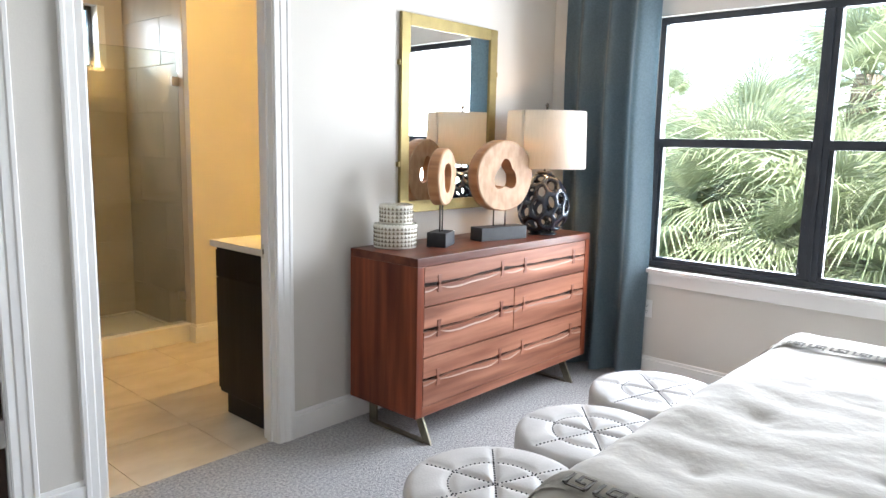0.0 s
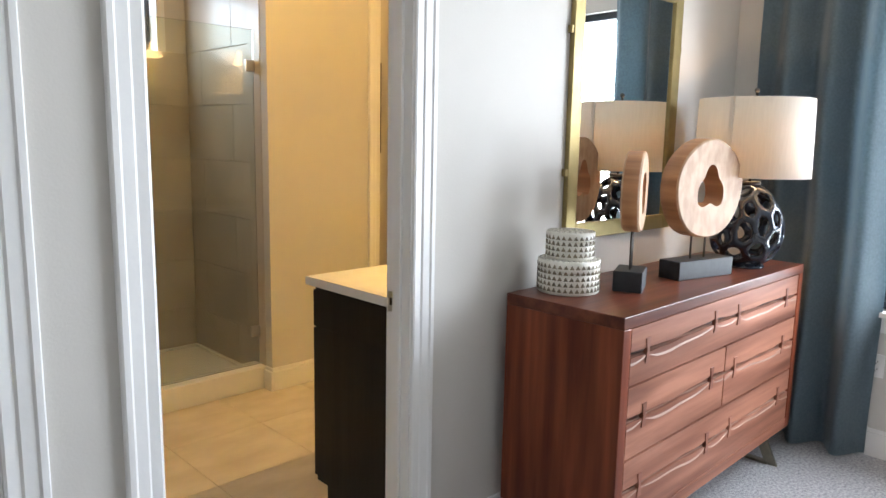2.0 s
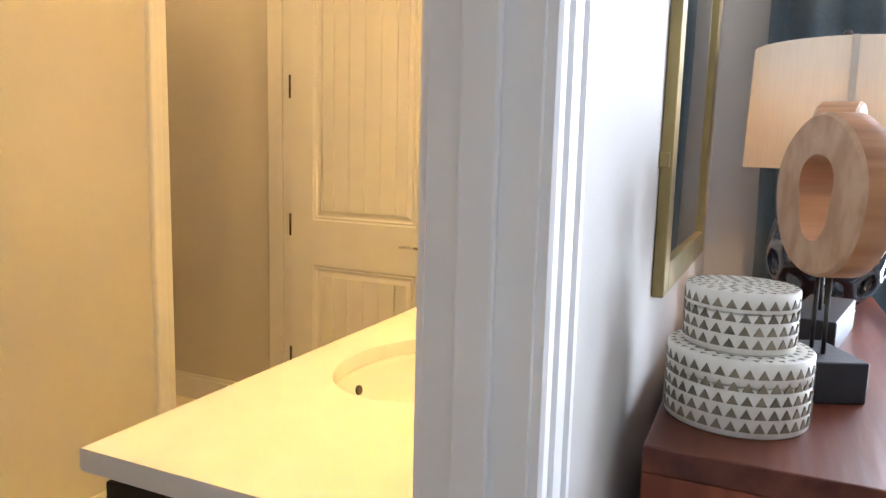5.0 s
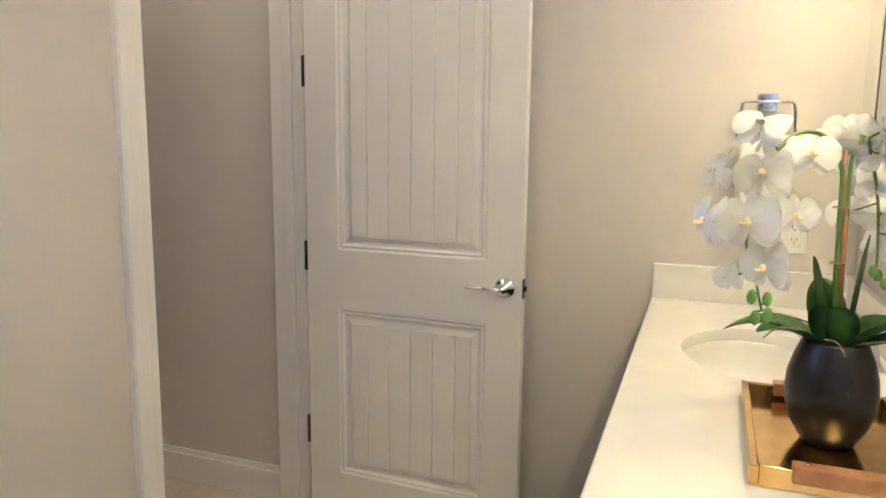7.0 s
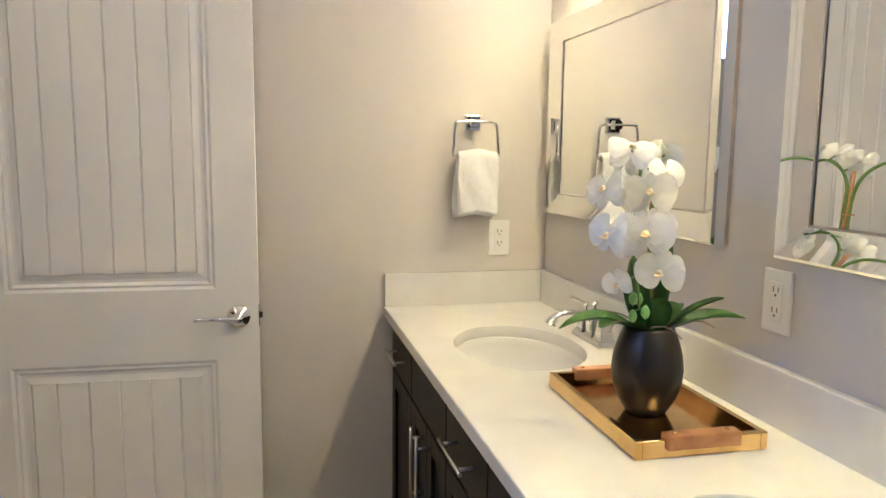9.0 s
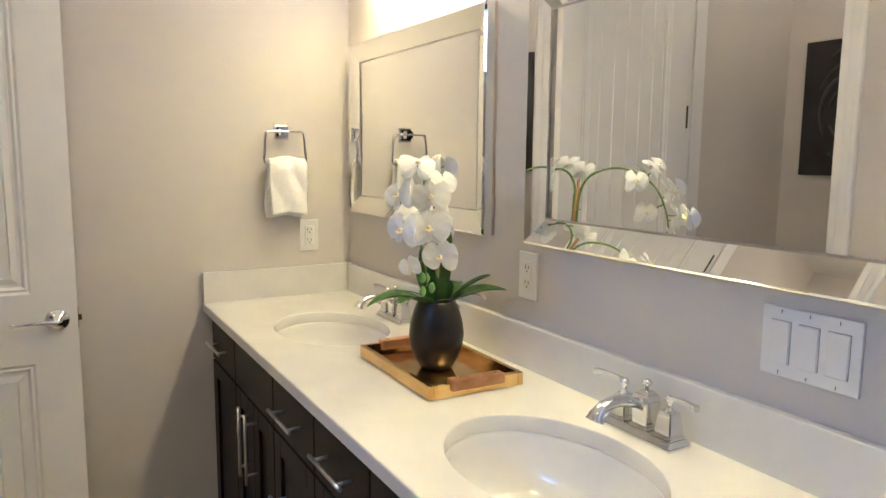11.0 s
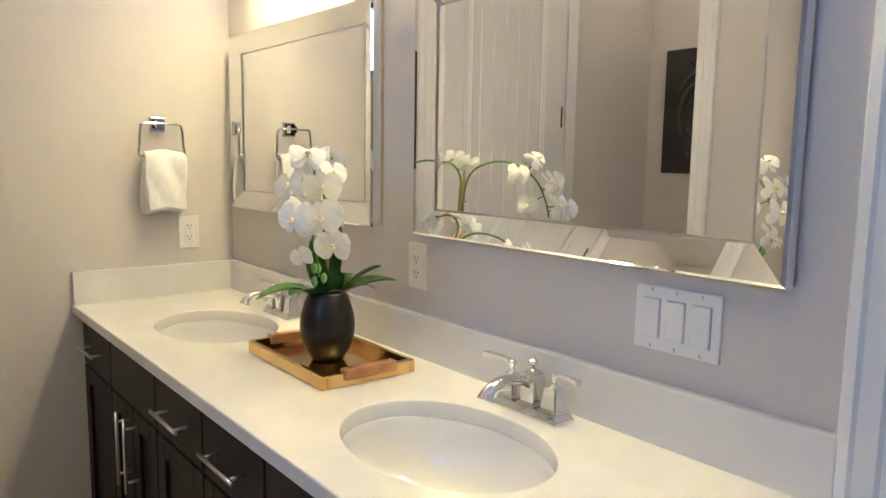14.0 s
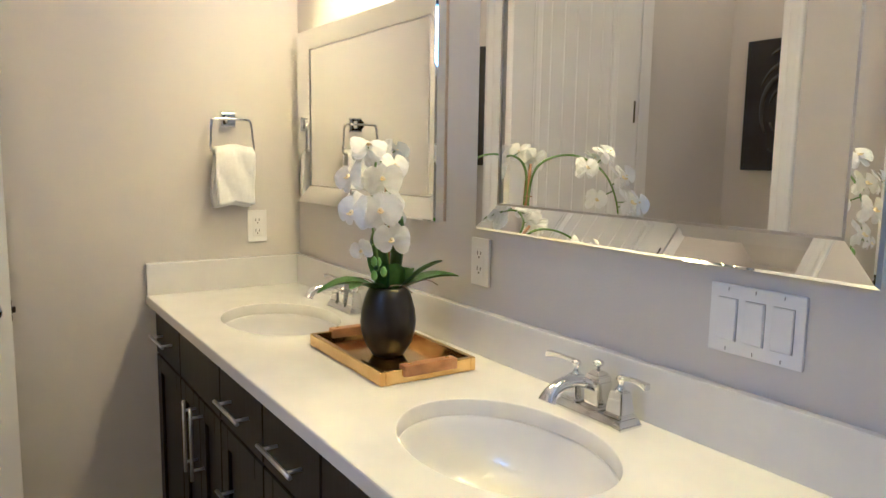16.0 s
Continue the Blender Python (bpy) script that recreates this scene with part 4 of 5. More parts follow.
def counter_top():
    bm = bmesh.new()
    n = 64
    z0, z1 = 0.868, 0.900
    spans = []
    x = CX0
    for sx, sy in SINKS:
        spans += [("flat", x, sx - 0.27), ("sink", sx - 0.27, sx + 0.27, sx, sy)]
        x = sx + 0.27
    spans.append(("flat", x, CX1))
    for sp in spans:
        xa, xb = sp[1], sp[2]
        if sp[0] == "flat":
            for z in (z0, z1):
                bm.faces.new([bm.verts.new(p) for p in ((xa, YF, z), (xb, YF, z), (xb, CY1 - 0.004, z), (xa, CY1 - 0.004, z))])
        else:
            sx, sy = sp[3], sp[4]
            hole, edge, low, lip = [], [], [], []
            for k in range(n):
                a = 2 * math.pi * (k + 0.5) / n
                c, s = math.cos(a), math.sin(a)
                hole.append(bm.verts.new((sx + SA * c, sy + SB * s, z1)))
                lip.append(bm.verts.new((sx + (SA - 0.002) * c, sy + (SB - 0.002) * s, z1 - 0.003)))
                low.append(bm.verts.new((sx + (SA - 0.002) * c, sy + (SB - 0.002) * s, z0)))
                t = min(((xb - sx) / c if c > 0 else (xa - sx) / c) if abs(c) > 1e-6 else 9, ((CY1 - 0.004 - sy) / s if s > 0 else (YF - sy) / s) if abs(s) > 1e-6 else 9)
                edge.append((sx + t * c, sy + t * s))
            corners = [(xb, CY1 - 0.004), (xa, CY1 - 0.004), (xa, YF), (xb, YF)]
            ev = [bm.verts.new((px, py, z1)) for px, py in edge]
            for k in range(n):
                j = (k + 1) % n
                extra = None
                for q in corners:
                    if (abs(edge[k][0] - q[0]) < 1e-5 and abs(edge[j][1] - q[1]) < 1e-5) or (abs(edge[k][1] - q[1]) < 1e-5 and abs(edge[j][0] - q[0]) < 1e-5):
                        if abs(edge[k][0] - edge[j][0]) > 1e-5 and abs(edge[k][1] - edge[j][1]) > 1e-5:
                            extra = q
                ring = [hole[k], ev[k]] + ([bm.verts.new((*extra, z1))] if extra else []) + [ev[j], hole[j]]
                bm.faces.new(ring)
                bm.faces.new((hole[k], hole[j], lip[j], lip[k])).smooth = True
                bm.faces.new((lip[k], lip[j], low[j], low[k])).smooth = True
    yf = CY1
    prof = [(yf - 0.004, z1), (yf - 0.001, z1 - 0.001), (yf, z1 - 0.004), (yf, z0 + 0.004), (yf - 0.004, z0)]
    for (ya, za), (yb2, zb) in zip(prof, prof[1:]):
        bm.faces.new([bm.verts.new(p) for p in ((CX0, ya, za), (CX1, ya, za), (CX1, yb2, zb), (CX0, yb2, zb))])
    bm.faces.new([bm.verts.new(p) for p in [(CX0, YF, z0), (CX0, YF, z1)] + [(CX0, y, z) for y, z in prof]])
    bmesh.ops.remove_doubles(bm, verts=bm.verts[:], dist=0.0003)
    bmesh.ops.recalc_face_normals(bm, faces=bm.faces[:])
    return bm


counter = thing("vanity_countertop", "white quartz vanity countertop with low backsplash", "countertop")
part("slab", counter_top(), COUNTER, counter)
part("backsplash", box_bm(0.088, XE - 0.02, YF, YF + 0.02, 0.898, 1.002, 0.003, 2), COUNTER, counter)
part("side_splash", box_bm(XE - 0.02, XE, YF + 0.0, CY1 - 0.002, 0.898, 1.002, 0.003, 2), COUNTER, counter)

for sx, sy in SINKS:
    sk = thing("sink", "oval white undermount porcelain sink in the countertop", "sink", pose(sx, sy, 0), "vanity sinks")
    prof = [(1.06, 0.8675), (0.992, 0.8672), (0.982, 0.864), (0.972, 0.85), (0.95, 0.82), (0.88, 0.785), (0.75, 0.757), (0.5, 0.738), (0.2, 0.730), (0.09, 0.728), (0.0, 0.728)]
    bowl = lathe_bm([(r, z) for r, z in prof], 64, cap=False)
    for v in bowl.verts:
        v.co.x *= SA
        v.co.y *= SB
    part("bowl", bowl, PORCELAIN, sk)
    part("drain", cyl_bm(0.022, 0.7285, 0.7315, 28, 0.001), CHROME, sk, "chrome drain")
    part("overflow", cyl_bm(0.010, 0, 0.006, 20, 0.001), DARK_METAL, sk, "dark overflow hole", pose(0.0, SB * 0.955, 0.825, 80, 0, 0))


def frustum(bm, cx, cy, a0, b0, z0, a1, b1, z1, sx=0.0):
    vs = [bm.verts.new((cx + u * a0, cy + v * b0, z0)) for u, v in ((-1, -1), (1, -1), (1, 1), (-1, 1))] + [bm.verts.new((cx + sx + u * a1, cy + v * b1, z1)) for u, v in ((-1, -1), (1, -1), (1, 1), (-1, 1))]
    for f in ((0, 3, 2, 1), (4, 5, 6, 7), (0, 1, 5, 4), (1, 2, 6, 5), (2, 3, 7, 6), (3, 0, 4, 7)):
        bm.faces.new([vs[i] for i in f])
    return bm


def faucet():
    f = thing("faucet", "polished chrome two-handle faucet on the countertop", "faucet", None, "vanity faucets")
    bm = bmesh.new()
    frustum(bm, 0, 0, 0.080, 0.028, 0.0, 0.080, 0.028, 0.006)
    frustum(bm, 0, 0, 0.079, 0.027, 0.006, 0.073, 0.022, 0.017)
    bmesh.ops.bevel(bm, geom=bm.edges[:], offset=0.0015, segments=2, affect="EDGES")
    part("base_plate", bm, CHROME, f)
    for s in (-1, 1):
        bm = frustum(bmesh.new(), s * 0.053, 0, 0.0215, 0.0205, 0.017, 0.020, 0.019, 0.023)
        frustum(bm, s * 0.053, 0, 0.0185, 0.0175, 0.023, 0.0135, 0.0125, 0.062)
        bmesh.ops.bevel(bm, geom=bm.edges[:], offset=0.002, segments=2, affect="EDGES")
        ped = part("handle_post", bm, CHROME, f)
        part("neck", lathe_bm([(0.011, 0.062), (0.008, 0.065), (0.005, 0.069), (0.005, 0.076), (0.0085, 0.080), (0.0085, 0.085), (0.004, 0.089), (0.0, 0.0895)], 20), CHROME, ped, m=pose(s * 0.053, 0, 0))
        pts = bent([(s * 0.046, 0.0, 0.083), (s * 0.068, 0.003, 0.087), (s * 0.092, 0.007, 0.089), (s * 0.118, 0.011, 0.087)], 4)
        lever = bmesh.new()
        rings = []
        for i, p in enumerate(pts):
            u = i / (len(pts) - 1)
            w, h = 0.0062 - 0.0022 * math.sin(math.pi * u) + 0.0012 * u ** 6, 0.0036 + 0.0022 * u ** 8
            rings.append([lever.verts.new(p + Vector((0, a * w, b * h))) for a, b in ((-1, -1), (1, -1), (1, 1), (-1, 1))])
        for a, b in zip(rings, rings[1:]):
            for k in range(4):
                lever.faces.new((a[k], a[(k + 1) % 4], b[(k + 1) % 4], b[k]))
        lever.faces.new(rings[0])
        lever.faces.new(rings[-1])
        bmesh.ops.recalc_face_normals(lever, faces=lever.faces[:])
        bmesh.ops.bevel(lever, geom=lever.edges[:], offset=0.0012, segments=2, affect="EDGES")
        part("lever", lever, CHROME, ped)
    bm = frustum(bmesh.new(), 0, 0, 0.0225, 0.0205, 0.017, 0.021, 0.019, 0.022)
    frustum(bm, 0, 0, 0.0165, 0.016, 0.022, 0.019, 0.018, 0.066)
    frustum(bm, 0, 0, 0.019, 0.018, 0.066, 0.016, 0.0155, 0.076)
    frustum(bm, 0, 0, 0.016, 0.0155, 0.076, 0.008, 0.008, 0.083)
    bmesh.ops.bevel(bm, geom=bm.edges[:], offset=0.002, segments=2, affect="EDGES")
    part("spout_body", bm, CHROME, f)
    pts = bent([(0, 0.010, 0.056), (0, 0.034, 0.067), (0, 0.065, 0.074), (0, 0.095, 0.071), (0, 0.114, 0.060), (0, 0.120, 0.048)], 5)
    sp = bmesh.new()
    rings = []
    for i, p in enumerate(pts):
        d = (pts[min(i + 1, len(pts) - 1)] - pts[max(i - 1, 0)]).normalized()
        nrm = Vector((1, 0, 0)).cross(d)
        u = i / (len(pts) - 1)
        w = 0.0125 - 0.002 * math.sin(math.pi * u) + 0.0045 * u ** 7
        h = 0.0095 - 0.0025 * u + 0.004 * u ** 7
        rings.append([sp.verts.new(p + Vector((a * w, 0, 0)) + nrm * (b * h)) for a, b in ((-1, -0.7), (-0.75, -1), (0.75, -1), (1, -0.7), (1, 0.5), (0.6, 1), (-0.6, 1), (-1, 0.5))])
    for a, b in zip(rings, rings[1:]):
        for k in range(8):
            sp.faces.new((a[k], a[(k + 1) % 8], b[(k + 1) % 8], b[k])).smooth = True
    sp.faces.new(rings[0])
    sp.faces.new(rings[-1])
    bmesh.ops.recalc_face_normals(sp, faces=sp.faces[:])
    part("spout", sp, CHROME, f)
    part("lift_rod", lathe_bm([(0.0035, 0.081), (0.0035, 0.090), (0.0085, 0.092), (0.0105, 0.096), (0.0085, 0.100), (0.003, 0.1025), (0.0, 0.1028)], 20), CHROME, f)
    return f


fau = faucet()
fau.matrix_basis = pose(0.593, 0.235, 0.900)
copy_thing(fau, pose(1.592, 0.235, 0.900))


# ---- vanity cabinets ----
def shaker(name, x0, x1, z0, z1, parent, flat=False):
    """A cabinet front 20 mm thick with a recessed middle."""
    y0, y1 = 0.642, 0.662
    if flat:
        return part(name, box_bm(x0, x1, y0, y1, z0, z1, 0.002, 1), ESPRESSO, parent)
    ob = part(name, box_bm(x0 + 0.05, x1 - 0.05, y0, y1 - 0.009, z0 + 0.05, z1 - 0.05), ESPRESSO, parent)
    for a, b, c, d in ((x0, x0 + 0.052, z0, z1), (x1 - 0.052, x1, z0, z1), (x0 + 0.052, x1 - 0.052, z0, z0 + 0.052), (x0 + 0.052, x1 - 0.052, z1 - 0.052, z1)):
        part("frame_bar", box_bm(a, b, y0, y1, c, d, 0.0015, 1), ESPRESSO, ob)
    return ob


def pull(parent, x, z, upright):
    bm = bmesh.new()
    h = 0.085 if not upright else 0.10
    y = 0.694
    ends = [(x, y, z - h), (x, y, z + h)] if upright else [(x - h, y, z), (x + h, y, z)]
    tube_bm(ends, 0.0046, 12, bm)
    for s in (-0.72, 0.72):
        p = (x, y, z + s * h) if upright else (x + s * h, y, z)
        tube_bm([(p[0], 0.661, p[2]), p], 0.004, 8, bm)
    part("handle", bm, NICKEL, parent, "brushed nickel bar handle")


def cabinet(x0, x1, kind, label):
    c = thing("vanity_cabinet", label, "cabinet", None, "vanity cabinets")
    part("body", box_bm(x0, x1, YF, 0.640, 0.10, 0.715, 0.001, 1), ESPRESSO, c)
    for a in (x0,) if x0 < 0.1 else ():
        part("side_panel", box_bm(a, a + 0.018, YF, 0.640, 0.715, 0.866), ESPRESSO, c)
    part("top_rail", box_bm(x0 + (0.018 if x0 < 0.1 else 0), x1, 0.622, 0.640, 0.715, 0.866), ESPRESSO, c)
    part("toe_kick", box_bm(x0, x1, YF, 0.572, 0.0, 0.10), ESPRESSO, c)
    g = 0.003
    if kind == "drawer_door":
        d = shaker("drawer", x0 + g, x1 - g, 0.712, 0.852, c, flat=True)
        pull(d, (x0 + x1) / 2, 0.782, False)
        shaker("door", x0 + g, x1 - g, 0.115, 0.706, c)
    elif kind == "drawers":
        for z0, z1 in ((0.712, 0.852), (0.42, 0.706), (0.115, 0.414)):
            d = shaker("drawer", x0 + g, x1 - g, z0, z1, c, flat=z1 - z0 < 0.2)
            pull(d, (x0 + x1) / 2, (z0 + z1) / 2, False)
    else:
        xm = (x0 + x1) / 2
        shaker("false_front", x0 + g, x1 - g, 0.712, 0.852, c, flat=True)
        for a, b, px in ((x0 + g, xm - g / 2, xm - 0.034), (xm + g / 2, x1 - g, xm + 0.034)):
            d = shaker("door", a, b, 0.115, 0.706, c)
            pull(d, px, 0.594, True)


cabinet(1.80, XE, "drawer_door", "dark espresso cabinet with one drawer over a door, against the wall")
cabinet(1.41, 1.80, "doors", "dark espresso sink cabinet with two doors")
cabinet(1.11, 1.41, "drawers", "dark espresso drawer cabinet with bar handles")
cabinet(0.82, 1.11, "drawers", "dark espresso drawer cabinet with bar handles")
cabinet(0.05, 0.82, "doors", "wide dark espresso sink cabinet beside the doorway")


# ---- vanity mirrors and lights ----
def bevel_mirror(x0, x1, z0, z1, label):
    m = thing("vanity_mirror", label, "mirror", None, "vanity mirrors")
    yo, yi, w = YF + 0.0366, YF + 0.016, 0.060
    part("side_frame", box_bm(x0 + 0.001, x1 - 0.001, YF + 0.001, YF + 0.012, z0 + 0.001, z1 - 0.001), CHAMPAGNE, m)
    part("glass", box_bm(x0 + w, x1 - w, YF + 0.012, yi - 0.001, z0 + w, z1 - w), MIRROR, m, "silvered mirror glass")
    for a, b, c, d in ((x0 + w - 0.004, x0 + w, z0 + w - 0.004, z1 - w + 0.004), (x1 - w, x1 - w + 0.004, z0 + w - 0.004, z1 - w + 0.004), (x0 + w, x1 - w, z0 + w - 0.004, z0 + w), (x0 + w, x1 - w, z1 - w, z1 - w + 0.004)):
        part("inner_edge", box_bm(a, b, YF + 0.012, yi + 0.002, c, d), NICKEL, m)
    e = 0.005
    outer, mid, inner = [(x0, z0), (x1, z0), (x1, z1), (x0, z1)], [(x0 + e, z0 + e), (x1 - e, z0 + e), (x1 - e, z1 - e), (x0 + e, z1 - e)], [(x0 + w, z0 + w), (x1 - w, z0 + w), (x1 - w, z1 - w), (x0 + w, z1 - w)]
    for k in range(4):
        j = (k + 1) % 4
        bm = bmesh.new()
        rows = [[(*outer[k], YF + 0.010), (*outer[j], YF + 0.010)], [(*outer[k], yo - 0.004), (*outer[j], yo - 0.004)], [(*mid[k], yo), (*mid[j], yo)], [(*inner[k], yi), (*inner[j], yi)], [(*inner[k], YF + 0.010), (*inner[j], YF + 0.010)]]
        vr = [[bm.verts.new((p[0], p[2], p[1])) for p in r] for r in rows]
        for a, b in zip(vr, vr[1:]):
            bm.faces.new((a[0], a[1], b[1], b[0]))
        bm.faces.new((vr[0][0], vr[0][1], vr[-1][1], vr[-1][0]))
        for s in (0, 1):
            bm.faces.new([r[s] for r in vr])
        bmesh.ops.recalc_face_normals(bm, faces=bm.faces[:])
        part("bevelled_strip", bm, MIRROR, m, "bevelled mirror strip")
    return m


bevel_mirror(0.165, 1.012, 1.193, 1.752, "wide wall mirror edged in mirrored strips above the light switches")
bevel_mirror(1.178, 2.030, 1.193, 1.752, "wide wall mirror edged in mirrored strips beside the towel ring")


def vanity_light(xc, watts):
    v = thing("vanity_light", "three-light wall fitting with opal glass bells, lit", "wall lamp", pose(xc, YF, 2.10), "vanity lights")
    part("back_plate", box_bm(-0.27, 0.27, 0.0, 0.022, -0.035, 0.035, 0.006, 2), NICKEL, v)
    for dx in (-0.18, 0.0, 0.18):
        arm = part("arm", tube_bm(bent([(dx, 0.02, 0.0), (dx, 0.06, 0.012), (dx, 0.10, 0.0), (dx, 0.105, -0.03)], 5), 0.007, 10), NICKEL, v)
        sh = lathe_bm([(0.020, -0.03), (0.028, -0.045), (0.036, -0.075), (0.048, -0.11), (0.066, -0.135), (0.063, -0.134), (0.045, -0.109), (0.033, -0.075), (0.025, -0.047), (0.018, -0.034)], 32, cap=False)
        part("glass_shade", sh, BULB_GLASS, v, "lit opal glass bell shade", pose(dx, 0.105, 0))
        bulb = lamp("bulb", "POINT", pose(xc + dx, YF + 0.105, 2.10 - 0.085), watts, (1.0, 0.60, 0.045), radius=0.025)
    return v


vanity_light(0.555, 1.2)
vanity_light(1.604, 0.54)


def fill_dome(x, y, watts, label):
    """An added, unseen flush opal dome on the ceiling, whose bulb serves as fill light."""
    d = thing("ceiling_light", label, "ceiling lamp", pose(x, y, H), "ceiling lights")
    part("base_ring", lathe_bm([(0.0, 0.0), (0.15, 0.0), (0.15, -0.022), (0.138, -0.030), (0.0, -0.030)], 40, cap=False), NICKEL, d)
    part("dome", lathe_bm([(0.138, -0.026), (0.125, -0.055), (0.09, -0.080), (0.045, -0.094), (0.0, -0.098)], 40, cap=False), BULB_GLASS, d, "glowing opal glass of an added fill light")
    lamp("fill_bulb", "POINT", pose(x, y, H - 0.17), watts, (1.0, 0.60, 0.045), radius=0.06)


# both domes are invented, to brighten the walls evenly and the toilet room
fill_dome(0.35, 1.25, 1.1, "added flush opal dome as unseen fill light on the bathroom ceiling")
fill_dome(1.45, 2.28, 0.07, "added flush opal dome as unseen fill light on the toilet room ceiling")

# ---- towel ring, towel, outlets, switches ----
tr = thing("towel_ring", "chrome square towel ring on the wall", "towel ring", pose(XE, 0.415, 1.463))
bm = frustum(bmesh.new(), 0, 0, 0.028, 0.028, 0, 0.022, 0.022, 0.010)
frustum(bm, 0, 0, 0.016, 0.016, 0.010, 0.013, 0.013, 0.045)
bmesh.ops.bevel(bm, geom=bm.edges[:], offset=0.002, segments=2, affect="EDGES")
part("mount", bm, CHROME, tr, m=pose(0, 0, 0, 0, -90, 0))
part("ring", tube_bm(bent([(-0.042, -0.052, 0.0), (-0.042, 0.052, 0.0), (-0.042, 0.064, -0.010), (-0.044, 0.068, -0.06), (-0.046, 0.060, -0.110), (-0.046, -0.060, -0.110), (-0.044, -0.068, -0.06), (-0.042, -0.064, -0.010), (-0.042, -0.052, 0.0)], 4), 0.0045, 10), CHROME, tr)


def towel():
    bm = bmesh.new()
    rng = random.Random(5)
    prof = []
    for k in range(15):
        prof.append((-0.040, -0.280 + k * 0.0111))
    for k in range(1, 8):
        a = math.pi * k / 8
        prof.append((-0.060 + 0.020 * math.cos(a), -0.112 + 0.022 * math.sin(a)))
    for k in range(15):
        prof.append((-0.080, -0.125 - k * 0.0103))
    nx = 18
    grid = []
    for i, (x, z) in enumerate(prof):
        rowv = []
        for j in range(nx + 1):
            u = j / nx - 0.5
            wob = 0.004 * math.sin(9 * u + 0.4 * i) + 0.003 * noise.noise(Vector((u * 9, i * 0.4, 2)))
            half = 0.062 + 0.004 * math.sin(i * 0.3)
            rowv.append(bm.verts.new((x + wob * (1 if x < -0.05 else -0.5), u * 2 * half, z + 0.004 * math.cos(7 * u))))
        grid.append(rowv)
    for i in range(len(grid) - 1):
        for j in range(nx):
            bm.faces.new((grid[i][j], grid[i][j + 1], grid[i + 1][j + 1], grid[i + 1][j])).smooth = True
    bmesh.ops.recalc_face_normals(bm, faces=bm.faces[:])
    bmesh.ops.solidify(bm, geom=bm.faces[:], thickness=0.011)
    for f in bm.faces:
        f.smooth = True
    return bm


single("hand_towel", towel(), TOWEL, "folded white terry hand towel over the towel ring", "towel", pose(XE + 0.012, 0.414, 1.458))


def outlet(m):
    o = thing("wall_outlet", "white double wall outlet with screwless plate", "outlet", m, "wall outlets")
    part("plate", box_bm(-0.0335, 0.0335, 0, 0.006, -0.055, 0.055, 0.002, 2), PLASTIC, o)
    part("insert", box_bm(-0.016, 0.016, 0.006, 0.008, -0.034, 0.034, 0.001, 1), PLASTIC, o)
    for z in (-0.018, 0.018):
        for x, hh in ((-0.006, 0.004), (0.006, 0.005)):
            part("slot", box_bm(x - 0.0011, x + 0.0011, 0.0075, 0.0085, z - hh + 0.003, z + hh + 0.003), PLASTIC_DARK, o)
        part("ground_hole", cyl_bm(0.0024, 0, 0.001, 10), PLASTIC_DARK, o, m=pose(0, 0.0076, z - 0.007, -90, 0, 0))
    return o


o1 = outlet(pose(1.031, YF, 1.113))
copy_thing(o1, pose(XE, 0.322, 1.107, 0, 0, 90))
copy_thing(o1, pose(XW, -0.70, 0.43, 0, 0, 90))
sw3 = thing("light_switch", "white three-gang rocker switch plate", "light switch", pose(0.346, YF, 1.109))
part("plate", box_bm(-0.077, 0.077, 0, 0.006, -0.054, 0.054, 0.002, 2), PLASTIC, sw3)
for k, (x, tilt) in enumerate(((-0.045, 1.5), (0.0, -1.5), (0.045, 1.5))):
    part("rocker_gap", box_bm(x - 0.0166, x + 0.0166, 0.0058, 0.0064, -0.0332, 0.0332), PLASTIC_SEAM, sw3)
    part("rocker", box_bm(-0.0160, 0.0160, 0.0, 0.006, -0.0325, 0.0325, 0.0012, 1), PLASTIC, sw3, m=pose(x, 0.0052, 0, tilt, 0, 0))
    for z in (-0.047, 0.047):
        screw = part("screw", cyl_bm(0.0026, 0, 0.0012, 10), PLASTIC, sw3, m=pose(x, 0.0058, z, -90, 0, 0))
        part("slot", box_bm(-0.0006, 0.0006, -0.0028, 0.0028, 0.0010, 0.0015), PLASTIC_DARK, screw)

# ---- toilet room door ----
leaf = thing("door_1", "open white two-panel plank door with a chrome lever", "door", pose(2.026, 1.834, 0, 0, 0, -92.15), kind="structure")
LW, LT, LZ = 0.775, 0.035, 2.42
L0, P0, P1 = 0.018, 0.136, 0.662
ZL0, ZL1, ZU0, ZU1 = 0.20, 0.788, 0.990, 2.29
for x0, x1, z0, z1, nm in ((L0, P0, 0.012, LZ, "stile"), (P1, LW, 0.012, LZ, "stile"), (P0, P1, 0.012, ZL0, "rail"), (P0, P1, ZL1, ZU0, "rail"), (P0, P1, ZU1, LZ, "rail")):
    part(nm, box_bm(x0, x1, 0, LT, z0, z1), TRIM, leaf)
